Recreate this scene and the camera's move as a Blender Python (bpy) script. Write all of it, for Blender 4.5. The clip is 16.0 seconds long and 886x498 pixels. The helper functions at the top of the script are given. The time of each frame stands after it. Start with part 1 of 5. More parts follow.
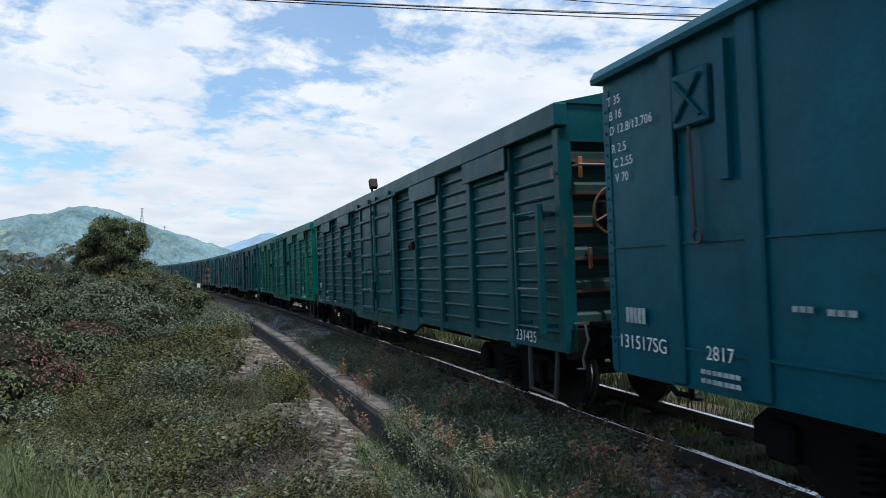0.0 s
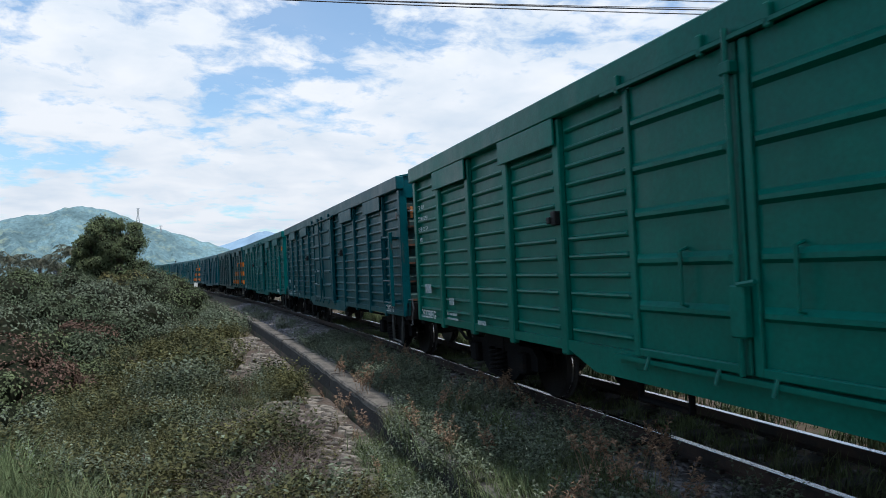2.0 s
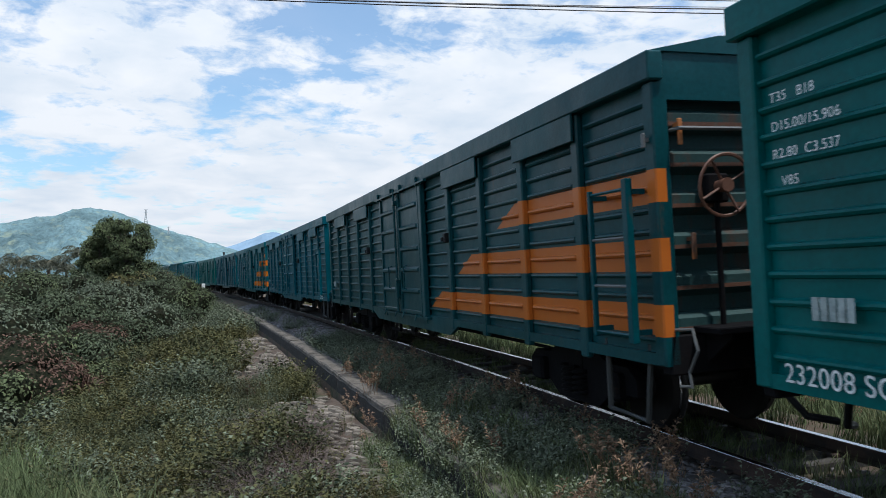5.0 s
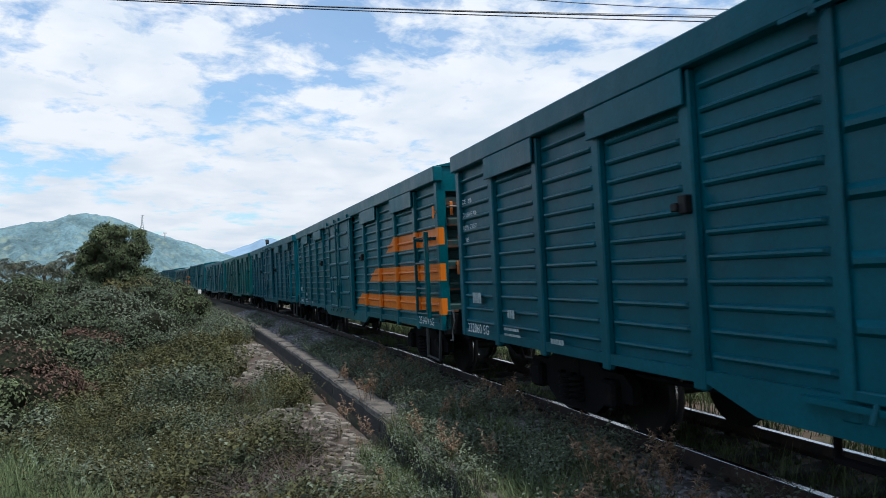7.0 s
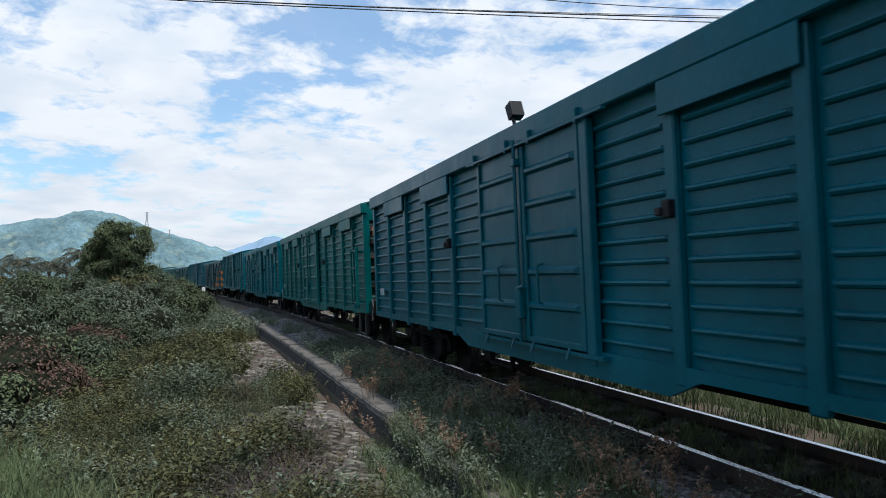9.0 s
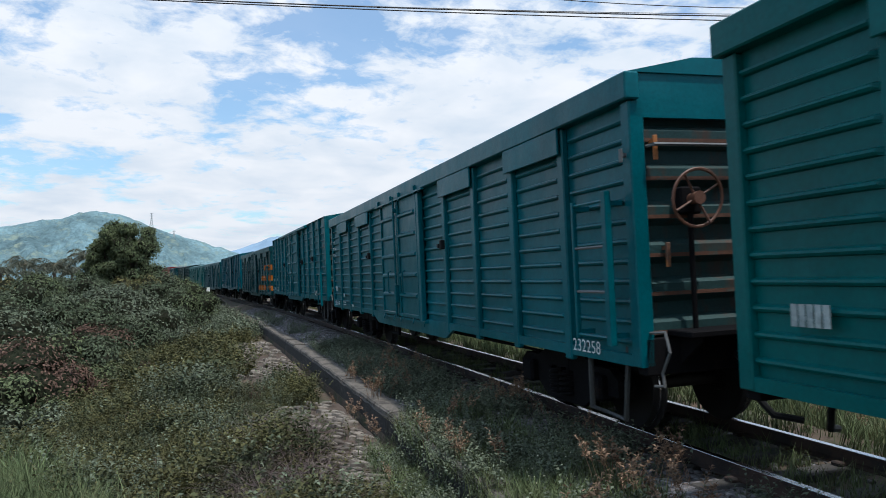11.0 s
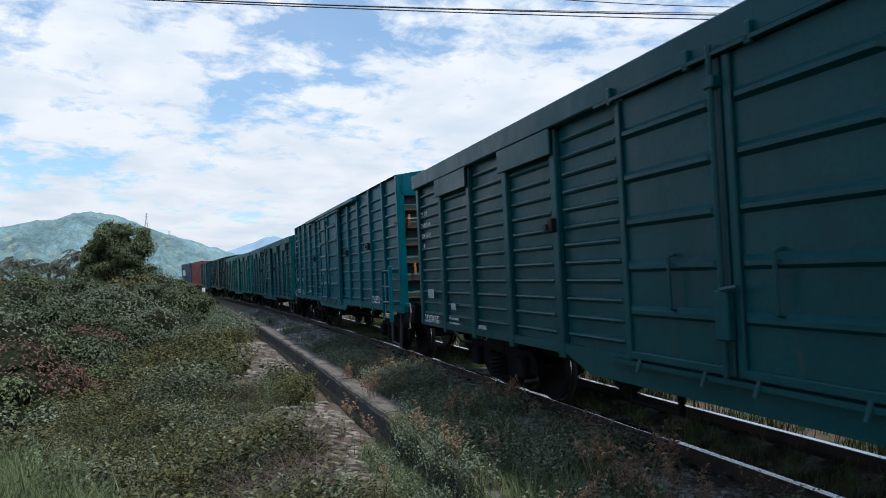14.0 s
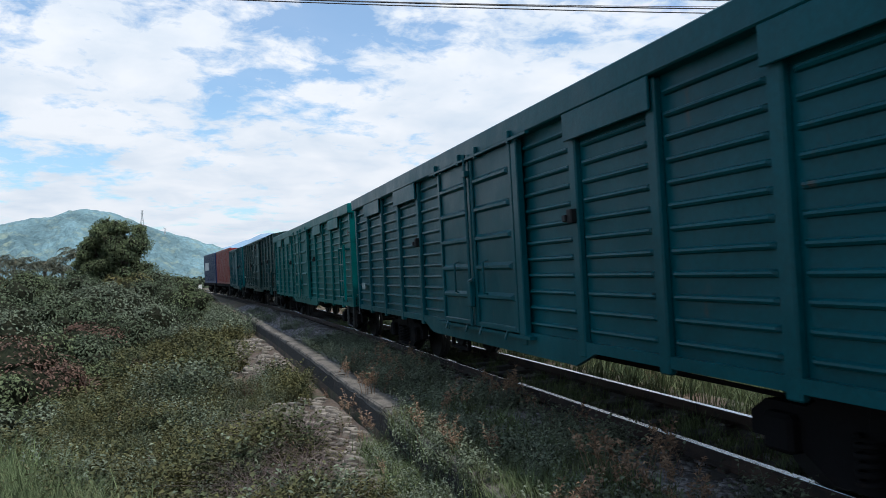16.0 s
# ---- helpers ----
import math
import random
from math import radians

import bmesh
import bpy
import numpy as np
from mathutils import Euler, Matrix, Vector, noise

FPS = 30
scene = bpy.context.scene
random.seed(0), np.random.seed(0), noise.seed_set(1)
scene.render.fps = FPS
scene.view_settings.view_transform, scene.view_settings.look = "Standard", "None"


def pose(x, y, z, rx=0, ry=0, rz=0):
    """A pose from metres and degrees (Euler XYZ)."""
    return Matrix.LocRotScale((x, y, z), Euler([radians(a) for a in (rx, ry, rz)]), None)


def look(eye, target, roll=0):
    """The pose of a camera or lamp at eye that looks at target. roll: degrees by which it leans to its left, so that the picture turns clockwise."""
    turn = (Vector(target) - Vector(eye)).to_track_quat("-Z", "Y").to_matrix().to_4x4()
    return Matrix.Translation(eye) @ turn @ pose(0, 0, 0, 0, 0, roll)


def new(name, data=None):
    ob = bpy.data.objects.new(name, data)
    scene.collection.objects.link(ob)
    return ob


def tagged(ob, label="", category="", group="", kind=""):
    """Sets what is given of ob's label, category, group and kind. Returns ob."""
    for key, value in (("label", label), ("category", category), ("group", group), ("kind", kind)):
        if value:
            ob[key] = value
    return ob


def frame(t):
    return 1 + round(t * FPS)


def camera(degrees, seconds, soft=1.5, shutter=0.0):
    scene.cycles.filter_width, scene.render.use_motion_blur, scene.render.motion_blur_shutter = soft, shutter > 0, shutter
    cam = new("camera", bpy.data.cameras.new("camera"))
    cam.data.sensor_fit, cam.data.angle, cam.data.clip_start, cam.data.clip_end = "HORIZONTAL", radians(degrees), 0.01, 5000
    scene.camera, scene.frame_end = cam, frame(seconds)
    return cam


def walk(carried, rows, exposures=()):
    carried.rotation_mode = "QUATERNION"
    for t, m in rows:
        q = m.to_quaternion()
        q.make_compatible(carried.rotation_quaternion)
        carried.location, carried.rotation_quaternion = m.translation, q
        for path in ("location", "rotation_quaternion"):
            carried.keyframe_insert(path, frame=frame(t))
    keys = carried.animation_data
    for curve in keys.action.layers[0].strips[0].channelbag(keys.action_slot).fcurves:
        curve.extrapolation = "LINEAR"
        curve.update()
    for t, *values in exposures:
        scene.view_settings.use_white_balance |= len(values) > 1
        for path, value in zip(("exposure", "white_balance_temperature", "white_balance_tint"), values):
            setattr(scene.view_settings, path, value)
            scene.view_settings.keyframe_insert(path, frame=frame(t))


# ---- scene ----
EYE = (0.0, 0.0, 1.4465)


def aim(yaw, pitch, roll):
    """The camera at EYE, turned right from +y by yaw, up by pitch, leaning by roll."""
    return pose(*EYE, 90 + pitch, 0, -yaw) @ pose(0, 0, 0, 0, 0, roll)


cam = camera(62.1, 16.0, soft=0.65, shutter=0.05)
walk(cam, [
    (0.0, aim(17.18, 2.40, 0.65)),
    (0.5, aim(17.23, 2.27, 0.44)),
    (1.0, aim(17.24, 2.16, 0.23)),
    (1.5, aim(17.27, 2.13, 0.09)),
    (2.0, aim(17.41, 2.11, -0.04)),
    (2.5, aim(17.34, 2.11, -0.03)),
    (3.0, aim(17.25, 2.11, -0.18)),
    (3.5, aim(17.07, 2.08, -0.31)),
    (4.0, aim(17.00, 2.05, -0.26)),
    (6.5, aim(16.81, 2.52, -0.13)),
    (7.0, aim(17.14, 2.65, -0.02)),
    (7.5, aim(17.14, 2.60, 0.01)),
    (8.0, aim(17.03, 2.72, 0.36)),
    (8.5, aim(16.96, 2.63, 0.33)),
    (9.0, aim(16.84, 2.59, 0.40)),
    (11.5, aim(16.40, 2.57, 0.15)),
    (12.0, aim(16.23, 2.66, 0.21)),
    (12.5, aim(16.36, 2.65, 0.16)),
    (13.0, aim(16.67, 2.63, 0.12)),
    (13.5, aim(16.83, 2.63, 0.18)),
    (14.0, aim(16.86, 2.52, 0.00)),
    (14.5, aim(17.21, 2.38, -0.03)),
    (15.0, aim(16.99, 2.24, -0.13)),
    (15.5, aim(17.18, 2.19, -0.24)),
    (16.0, aim(17.12, 2.16, -0.35)),
], exposures=((0.0, -0.3, 6100, 10), (16.0, -0.3, 6100, 10)))

# ---- the line of the track: an arc that bends to the left ----
TRACK_X, BEND, CANT = 4.5438, 0.0015188, 0.0489


def along(s, off=0.0, z=0.0):
    """The place at s metres along the track, off metres to its right and z above the rails, with the track's cant."""
    a = BEND * s
    o = off + 0.535
    flat, up = o * math.cos(CANT) - z * math.sin(CANT) - 0.535, o * math.sin(CANT) + z * math.cos(CANT)
    return Vector((TRACK_X - (1 - math.cos(a)) / BEND + flat * math.cos(a), math.sin(a) / BEND + flat * math.sin(a), up))


def on_track(s, off=0.0, z=0.0):
    """The pose of a thing on the track: its y along the rails, its x to the right."""
    return Matrix.Translation(along(s, off, z)) @ pose(0, 0, 0, 0, 0, math.degrees(BEND * s)) @ pose(0, 0, 0, 0, -math.degrees(CANT), 0)


def beside(s, left):
    """Ground plan x, y of a spot left metres to the left of the track's middle, s metres along it."""
    a = BEND * s
    return TRACK_X - (1 - math.cos(a)) / BEND - left * math.cos(a), math.sin(a) / BEND - left * math.sin(a)

# ---- world, sun, exposure ----
SUN_AZ, SUN_EL = 152.0, 72.0     # degrees from +y towards +x, and above the horizon
world = bpy.data.worlds.new("sky")
scene.world = world
world.use_nodes = True


def build_sky():
    nt = world.node_tree
    nt.nodes.clear()
    N, link = nt.nodes.new, nt.links.new
    out, bg = N("ShaderNodeOutputWorld"), N("ShaderNodeBackground")
    sky = N("ShaderNodeTexSky")
    sky.sky_type, sky.sun_disc = "NISHITA", False
    sky.sun_elevation, sky.sun_rotation = radians(SUN_EL), radians(SUN_AZ)
    sky.air_density, sky.dust_density, sky.ozone_density = 1.0, 1.2, 1.5
    tc = N("ShaderNodeTexCoord")
    sep = N("ShaderNodeSeparateXYZ")
    link(tc.outputs["Generated"], sep.inputs[0])

    def math_node(op, a, b=None, clamp=False):
        m = N("ShaderNodeMath")
        m.operation, m.use_clamp = op, clamp
        for i, v in enumerate((a, b)):
            if v is None:
                continue
            if isinstance(v, (int, float)):
                m.inputs[i].default_value = v
            else:
                link(v, m.inputs[i])
        return m.outputs[0]

    # clouds lie in a flat layer: the direction is spread by its height
    h = math_node("MAXIMUM", sep.outputs[2], 0.0)
    k = math_node("DIVIDE", 1.0, math_node("ADD", h, 0.17))
    flat = N("ShaderNodeCombineXYZ")
    link(math_node("MULTIPLY", sep.outputs[0], k), flat.inputs[0])
    link(math_node("MULTIPLY", sep.outputs[1], k), flat.inputs[1])
    flat.inputs[2].default_value = CLOUD_SEED

    def fbm(scale, detail, rough, distort):
        n = N("ShaderNodeTexNoise")
        n.inputs["Scale"].default_value, n.inputs["Detail"].default_value = scale, detail
        n.inputs["Roughness"].default_value, n.inputs["Distortion"].default_value = rough, distort
        link(flat.outputs[0], n.inputs["Vector"])
        return n.outputs["Fac"]

    cover = math_node("ADD", math_node("MULTIPLY", fbm(1.9, 9, 0.58, 0.35), 0.42), math_node("MULTIPLY", fbm(6.5, 9, 0.62, 0.25), 0.58))
    # the larger cloud banks and clear gaps
    for (x, y, z), r, w in CLOUDS:
        st = N("ShaderNodeVectorMath")
        st.operation = "MULTIPLY"
        link(tc.outputs["Generated"], st.inputs[0])
        st.inputs[1].default_value = (1, 1, 1.7)
        dist = N("ShaderNodeVectorMath")
        dist.operation = "DISTANCE"
        link(st.outputs[0], dist.inputs[0])
        dist.inputs[1].default_value = (x, y, z * 1.7)
        fall = N("ShaderNodeMapRange")
        fall.interpolation_type = "SMOOTHSTEP"
        fall.inputs["From Min"].default_value, fall.inputs["From Max"].default_value = 0.0, r
        fall.inputs["To Min"].default_value, fall.inputs["To Max"].default_value = w, 0.0
        link(dist.outputs["Value"], fall.inputs[0])
        cover = math_node("ADD", cover, fall.outputs[0])
    low = math_node("MULTIPLY", math_node("SUBTRACT", 0.42, h, True), 0.30)
    ramp = N("ShaderNodeValToRGB")
    ramp.color_ramp.elements[0].position, ramp.color_ramp.elements[1].position = 0.482, 0.585
    link(math_node("ADD", cover, low), ramp.inputs[0])
    shade = N("ShaderNodeValToRGB")
    shade.color_ramp.elements[0].position, shade.color_ramp.elements[1].position = 0.3, 0.62
    shade.color_ramp.elements[0].color = (9.2, 10.2, 11.2, 1)
    shade.color_ramp.elements[1].color = (12.0, 12.2, 12.4, 1)
    link(fbm(3.1, 7, 0.55, 0.2), shade.inputs[0])
    # clouds are brighter higher up, towards the sun
    bright = N("ShaderNodeVectorMath")
    bright.operation = "SCALE"
    link(shade.outputs[0], bright.inputs[0])
    link(math_node("ADD", math_node("MULTIPLY", h, 0.35), 0.86), bright.inputs["Scale"])
    thin = N("ShaderNodeMapRange")
    thin.inputs["To Min"].default_value, thin.inputs["To Max"].default_value = 0.18, 1.0
    link(ramp.outputs[0], thin.inputs[0])
    blue = N("ShaderNodeMix")
    blue.data_type = "RGBA"
    blue.blend_type = "MULTIPLY"
    blue.inputs["Factor"].default_value = 1.0
    link(sky.outputs[0], blue.inputs["A"])
    blue.inputs["B"].default_value = SKY_TINT
    mix = N("ShaderNodeMix")
    mix.data_type = "RGBA"
    link(thin.outputs[0], mix.inputs["Factor"])
    link(blue.outputs["Result"], mix.inputs["A"])
    link(bright.outputs[0], mix.inputs["B"])
    link(mix.outputs["Result"], bg.inputs[0])
    bg.inputs[1].default_value = SKY_STRENGTH
    link(bg.outputs[0], out.inputs[0])


CLOUDS = (
    ((-0.151, 0.954, 0.259), 0.18, 0.06), ((-0.057, 0.961, 0.27), 0.12, 0.060), ((-0.205, 0.958, 0.20), 0.13, 0.05), ((0.069, 0.985, 0.16), 0.11, 0.068), ((0.186, 0.97, 0.155), 0.14, 0.090),
    ((0.336, 0.915, 0.222), 0.16, 0.083), ((0.434, 0.862, 0.262), 0.18, 0.090), ((0.359, 0.872, 0.333), 0.09, 0.075), ((-0.189, 0.977, 0.095), 0.06, 0.075), ((-0.036, 0.995, 0.098), 0.07, 0.075),
    ((0.121, 0.941, 0.316), 0.14, -0.060), ((0.025, 0.972, 0.236), 0.10, -0.068), ((0.256, 0.912, 0.32), 0.08, -0.045), ((-0.153, 0.978, 0.141), 0.08, -0.075), ((-0.22, 0.97, 0.13), 0.08, -0.060),
    # unseen clear gaps to the left, added so wagon sides reflect blue
    ((-0.74, 0.62, 0.26), 0.52, -0.16), ((-0.95, 0.15, 0.3), 0.6, -0.16),
)
CLOUD_SEED, SKY_STRENGTH, SKY_TINT = 3.3, 0.1, (1.65, 2.1, 2.2, 1)
build_sky()
sun = new("sun", bpy.data.lights.new("sun", "SUN"))
sun.data.energy, sun.data.angle, sun.data.color = 4.6, radians(2.0), (1.0, 0.95, 0.88)
sun.matrix_world = look((0, 0, 0), (-math.sin(radians(SUN_AZ)) * math.cos(radians(SUN_EL)), -math.cos(radians(SUN_AZ)) * math.cos(radians(SUN_EL)), -math.sin(radians(SUN_EL))))

# ---- materials ----
def material(name, colour, rough=0.7, metal=0.0, vary=0.25, grain=40.0, large=1.2, bump=0.2, second=None, patch=0.55, spread=0.08, streak=0.0, rand=0.0, distance=0.01, gloss=0.5):
    """A procedural surface: colour with fine grain and large blotches, patches of a second colour, relief. streak: how far patches run down."""
    m = bpy.data.materials.new(name)
    m.use_nodes = True
    nt = m.node_tree
    N, link = nt.nodes.new, nt.links.new
    bsdf = nt.nodes["Principled BSDF"]
    tc = N("ShaderNodeTexCoord")

    def noise_at(scale, detail=6, stretch=(1, 1, 1), rough_=0.6):
        mp = N("ShaderNodeMapping")
        mp.inputs["Scale"].default_value = stretch
        link(tc.outputs["Object"], mp.inputs[0])
        n = N("ShaderNodeTexNoise")
        n.inputs["Scale"].default_value, n.inputs["Detail"].default_value, n.inputs["Roughness"].default_value = scale, detail, rough_
        link(mp.outputs[0], n.inputs["Vector"])
        return n.outputs["Fac"]

    def tone(fac, lo, hi, amount):
        r = N("ShaderNodeMapRange")
        r.inputs["From Min"].default_value, r.inputs["From Max"].default_value = lo, hi
        r.inputs["To Min"].default_value, r.inputs["To Max"].default_value = 1 - amount, 1 + amount
        link(fac, r.inputs[0])
        return r.outputs[0]

    def times(col, fac):
        x = N("ShaderNodeVectorMath")
        x.operation = "SCALE"
        if isinstance(col, tuple):
            x.inputs[0].default_value = col
        else:
            link(col, x.inputs[0])
        link(fac, x.inputs["Scale"])
        return x.outputs[0]

    fine, big = noise_at(grain), noise_at(large, 5)
    col = times(times(tuple(colour[:3]), tone(big, 0.3, 0.7, vary)), tone(fine, 0.3, 0.7, vary * 0.6))
    rough_out = tone(big, 0.3, 0.7, 0.2)
    if second:
        stretch = (1, 1, 1 - 0.9 * streak)
        p = noise_at(large * 3.1, 8, stretch, 0.68)
        r = N("ShaderNodeMapRange")
        r.inputs["From Min"].default_value, r.inputs["From Max"].default_value = patch, patch + spread
        link(p, r.inputs[0])
        mx = N("ShaderNodeMix")
        mx.data_type = "RGBA"
        link(r.outputs[0], mx.inputs["Factor"])
        link(col, mx.inputs["A"])
        mx.inputs["B"].default_value = (*second, 1)
        col = mx.outputs["Result"]
    if rand:
        info = N("ShaderNodeObjectInfo")
        geo = N("ShaderNodeNewGeometry")
        a = N("ShaderNodeMath")
        a.operation = "ADD"
        link(info.outputs["Random"], a.inputs[0])
        link(geo.outputs["Random Per Island"], a.inputs[1])
        f = N("ShaderNodeMath")
        f.operation = "FRACT"
        link(a.outputs[0], f.inputs[0])
        col = times(col, tone(f.outputs[0], 0, 1, rand))
    link(col, bsdf.inputs["Base Color"])
    rr = N("ShaderNodeMath")
    rr.operation, rr.use_clamp = "MULTIPLY", True
    rr.inputs[1].default_value = rough
    link(rough_out, rr.inputs[0])
    link(rr.outputs[0], bsdf.inputs["Roughness"])
    bsdf.inputs["Metallic"].default_value = metal
    bsdf.inputs["Specular IOR Level"].default_value = gloss
    if bump:
        b = N("ShaderNodeBump")
        b.inputs["Strength"].default_value, b.inputs["Distance"].default_value = bump, distance
        link(fine, b.inputs["Height"])
        link(b.outputs[0], bsdf.inputs["Normal"])
    return m


RUST = (0.13, 0.06, 0.032)


def paint(name, colour, worn=0.66, stripes=None):
    """Wagon paint: dusty gloss over steel, streaks of dirt, rust at scratches; stripes: a second colour in three slanted bands."""
    m = material(name, colour, rough=0.36, gloss=0.16, vary=0.24, grain=26, large=0.9, bump=0.25, second=RUST, patch=worn, spread=0.14, streak=0.85, distance=0.006)
    # dents and waves of the thin sheet
    nt = m.node_tree
    bsdf = nt.nodes["Principled BSDF"]
    tc, wave, dent = nt.nodes.new("ShaderNodeTexCoord"), nt.nodes.new("ShaderNodeTexNoise"), nt.nodes.new("ShaderNodeBump")
    wave.inputs["Scale"].default_value, wave.inputs["Detail"].default_value = 1.7, 2.0
    dent.inputs["Strength"].default_value, dent.inputs["Distance"].default_value = 0.5, 0.05
    nt.links.new(tc.outputs["Object"], wave.inputs["Vector"])
    nt.links.new(wave.outputs["Fac"], dent.inputs["Height"])
    nt.links.new(bsdf.inputs["Normal"].links[0].from_socket, dent.inputs["Normal"])
    nt.links.new(dent.outputs[0], bsdf.inputs["Normal"])
    if stripes:
        nt = m.node_tree
        N, link = nt.nodes.new, nt.links.new
        bsdf = nt.nodes["Principled BSDF"]
        base = bsdf.inputs["Base Color"].links[0].from_socket
        tc, sep = N("ShaderNodeTexCoord"), N("ShaderNodeSeparateXYZ")
        link(tc.outputs["Object"], sep.inputs[0])

        def step(op, a, b):
            n = N("ShaderNodeMath")
            n.operation = op
            for i, v in enumerate((a, b)):
                if isinstance(v, (int, float)):
                    n.inputs[i].default_value = v
                else:
                    link(v, n.inputs[i])
            return n.outputs[0]

        total = None
        for low, high, start in ((1.03, 1.27, -1.44), (1.52, 1.77, -2.74), (2.04, 2.29, -4.19)):
            slant = step("ADD", sep.outputs[1], step("MULTIPLY", step("SUBTRACT", sep.outputs[2], low), 2.2))
            band = step("MULTIPLY", step("MULTIPLY", step("GREATER_THAN", sep.outputs[2], low), step("LESS_THAN", sep.outputs[2], high)), step("MULTIPLY", step("LESS_THAN", slant, start), step("LESS_THAN", sep.outputs[0], -1.27)))
            total = band if total is None else step("ADD", total, band)
        mx = N("ShaderNodeMix")
        mx.data_type = "RGBA"
        link(total, mx.inputs["Factor"])
        link(base, mx.inputs["A"])
        mx.inputs["B"].default_value = (*stripes, 1)
        link(mx.outputs["Result"], bsdf.inputs["Base Color"])
    return m


ORANGE = (0.62, 0.17, 0.02)
M_STEEL = material("rail_steel", (0.55, 0.55, 0.56), rough=0.22, metal=1.0, vary=0.1, bump=0.05)
M_RAILSIDE = material("rusty_rail", (0.04, 0.024, 0.018), rough=0.85, vary=0.3, second=(0.02, 0.015, 0.013), patch=0.5)
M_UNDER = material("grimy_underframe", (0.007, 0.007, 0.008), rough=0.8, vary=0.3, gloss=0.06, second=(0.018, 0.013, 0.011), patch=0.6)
M_WHEEL = material("wheel_steel", (0.014, 0.013, 0.013), rough=0.65, metal=0.2, vary=0.2)
M_TREAD = material("polished_tread", (0.5, 0.5, 0.5), rough=0.25, metal=1.0, vary=0.1, bump=0)
M_ORANGE = material("orange_paint", ORANGE, rough=0.45, vary=0.15, second=(0.2, 0.07, 0.02), patch=0.62)
M_DULLORANGE = material("weathered_orange_paint", (0.34, 0.12, 0.03), rough=0.6, vary=0.25, second=(0.1, 0.05, 0.03), patch=0.52)
M_TAN = material("faded_tan_paint", (0.12, 0.055, 0.035), rough=0.55, vary=0.2)
M_WHITE = material("white_lettering", (0.62, 0.66, 0.66), rough=0.6, vary=0.25, second=(0.12, 0.2, 0.2), patch=0.58, spread=0.2, bump=0)
M_MARK = material("worn_white_mark", (0.3, 0.36, 0.36), rough=0.65, vary=0.3, second=(0.06, 0.11, 0.11), patch=0.5, spread=0.2, bump=0)
# end paint: grime and rust, plus shade between wagons darkened into the colour
M_ENDWALL = material("grimy_shaded_end_paint", (0.013, 0.042, 0.042), rough=0.6, vary=0.3, second=(0.06, 0.03, 0.018), patch=0.52, spread=0.15, streak=0.8, gloss=0.3)
M_BLACK = material("black_iron", (0.006, 0.007, 0.008), rough=0.6, gloss=0.25, vary=0.2)
M_STEP = material("dusty_step_iron", (0.03, 0.034, 0.034), rough=0.6, vary=0.3, gloss=0.4)
M_GREYPIPE = material("grey_hose", (0.10, 0.105, 0.105), rough=0.5, vary=0.2)
M_RUSTEDGE = material("rust_line", (0.085, 0.036, 0.02), rough=0.85, vary=0.35, second=(0.05, 0.06, 0.05), patch=0.55)

# ---- mesh tools ----
def box(bm, x0, x1, y0, y1, z0, z1):
    v = [bm.verts.new((x, y, z)) for z in (z0, z1) for y in (y0, y1) for x in (x0, x1)]
    for f in ((0, 2, 3, 1), (4, 5, 7, 6), (0, 1, 5, 4), (2, 6, 7, 3), (0, 4, 6, 2), (1, 3, 7, 5)):
        bm.faces.new([v[i] for i in f])
    return v


def soft_box(bm, x0, x1, y0, y1, z0, z1, r=0.012):
    v = box(bm, x0, x1, y0, y1, z0, z1)
    edges = {e for w in v for e in w.link_edges}
    bmesh.ops.bevel(bm, geom=list(edges), offset=r, segments=1, affect="EDGES")


def tube(bm, points, r, n=8, caps=True):
    """A pipe through the points."""
    pts = [Vector(p) for p in points]
    rings, side = [], None
    for i, p in enumerate(pts):
        d = ((pts[min(i + 1, len(pts) - 1)] - pts[max(i - 1, 0)])).normalized()
        if side is None or abs(side.dot(d)) > 0.95:
            side = d.cross(Vector((0, 0, 1)) if abs(d.z) < 0.9 else Vector((1, 0, 0))).normalized()
        side = (side - d * side.dot(d)).normalized()
        up = d.cross(side)
        rr = r[i] if isinstance(r, (list, tuple)) else r
        rings.append([bm.verts.new(p + (side * math.cos(a) + up * math.sin(a)) * rr) for a in (2 * math.pi * k / n for k in range(n))])
    for a, b in zip(rings, rings[1:]):
        for k in range(n):
            bm.faces.new((a[k], a[(k + 1) % n], b[(k + 1) % n], b[k]))
    if caps:
        bm.faces.new(rings[0][::-1])
        bm.faces.new(rings[-1])


def hoop(bm, centre, axis, radius, r, n=24, m=6):
    """A ring round an axis."""
    c, ax = Vector(centre), Vector(axis).normalized()
    u = ax.orthogonal().normalized()
    w = ax.cross(u)
    rows = []
    for i in range(n):
        a = 2 * math.pi * i / n
        d = u * math.cos(a) + w * math.sin(a)
        rows.append([bm.verts.new(c + d * (radius + r * math.cos(b)) + ax * r * math.sin(b)) for b in (2 * math.pi * k / m for k in range(m))])
    for i in range(n):
        a, b = rows[i], rows[(i + 1) % n]
        for k in range(m):
            bm.faces.new((a[k], b[k], b[(k + 1) % m], a[(k + 1) % m]))


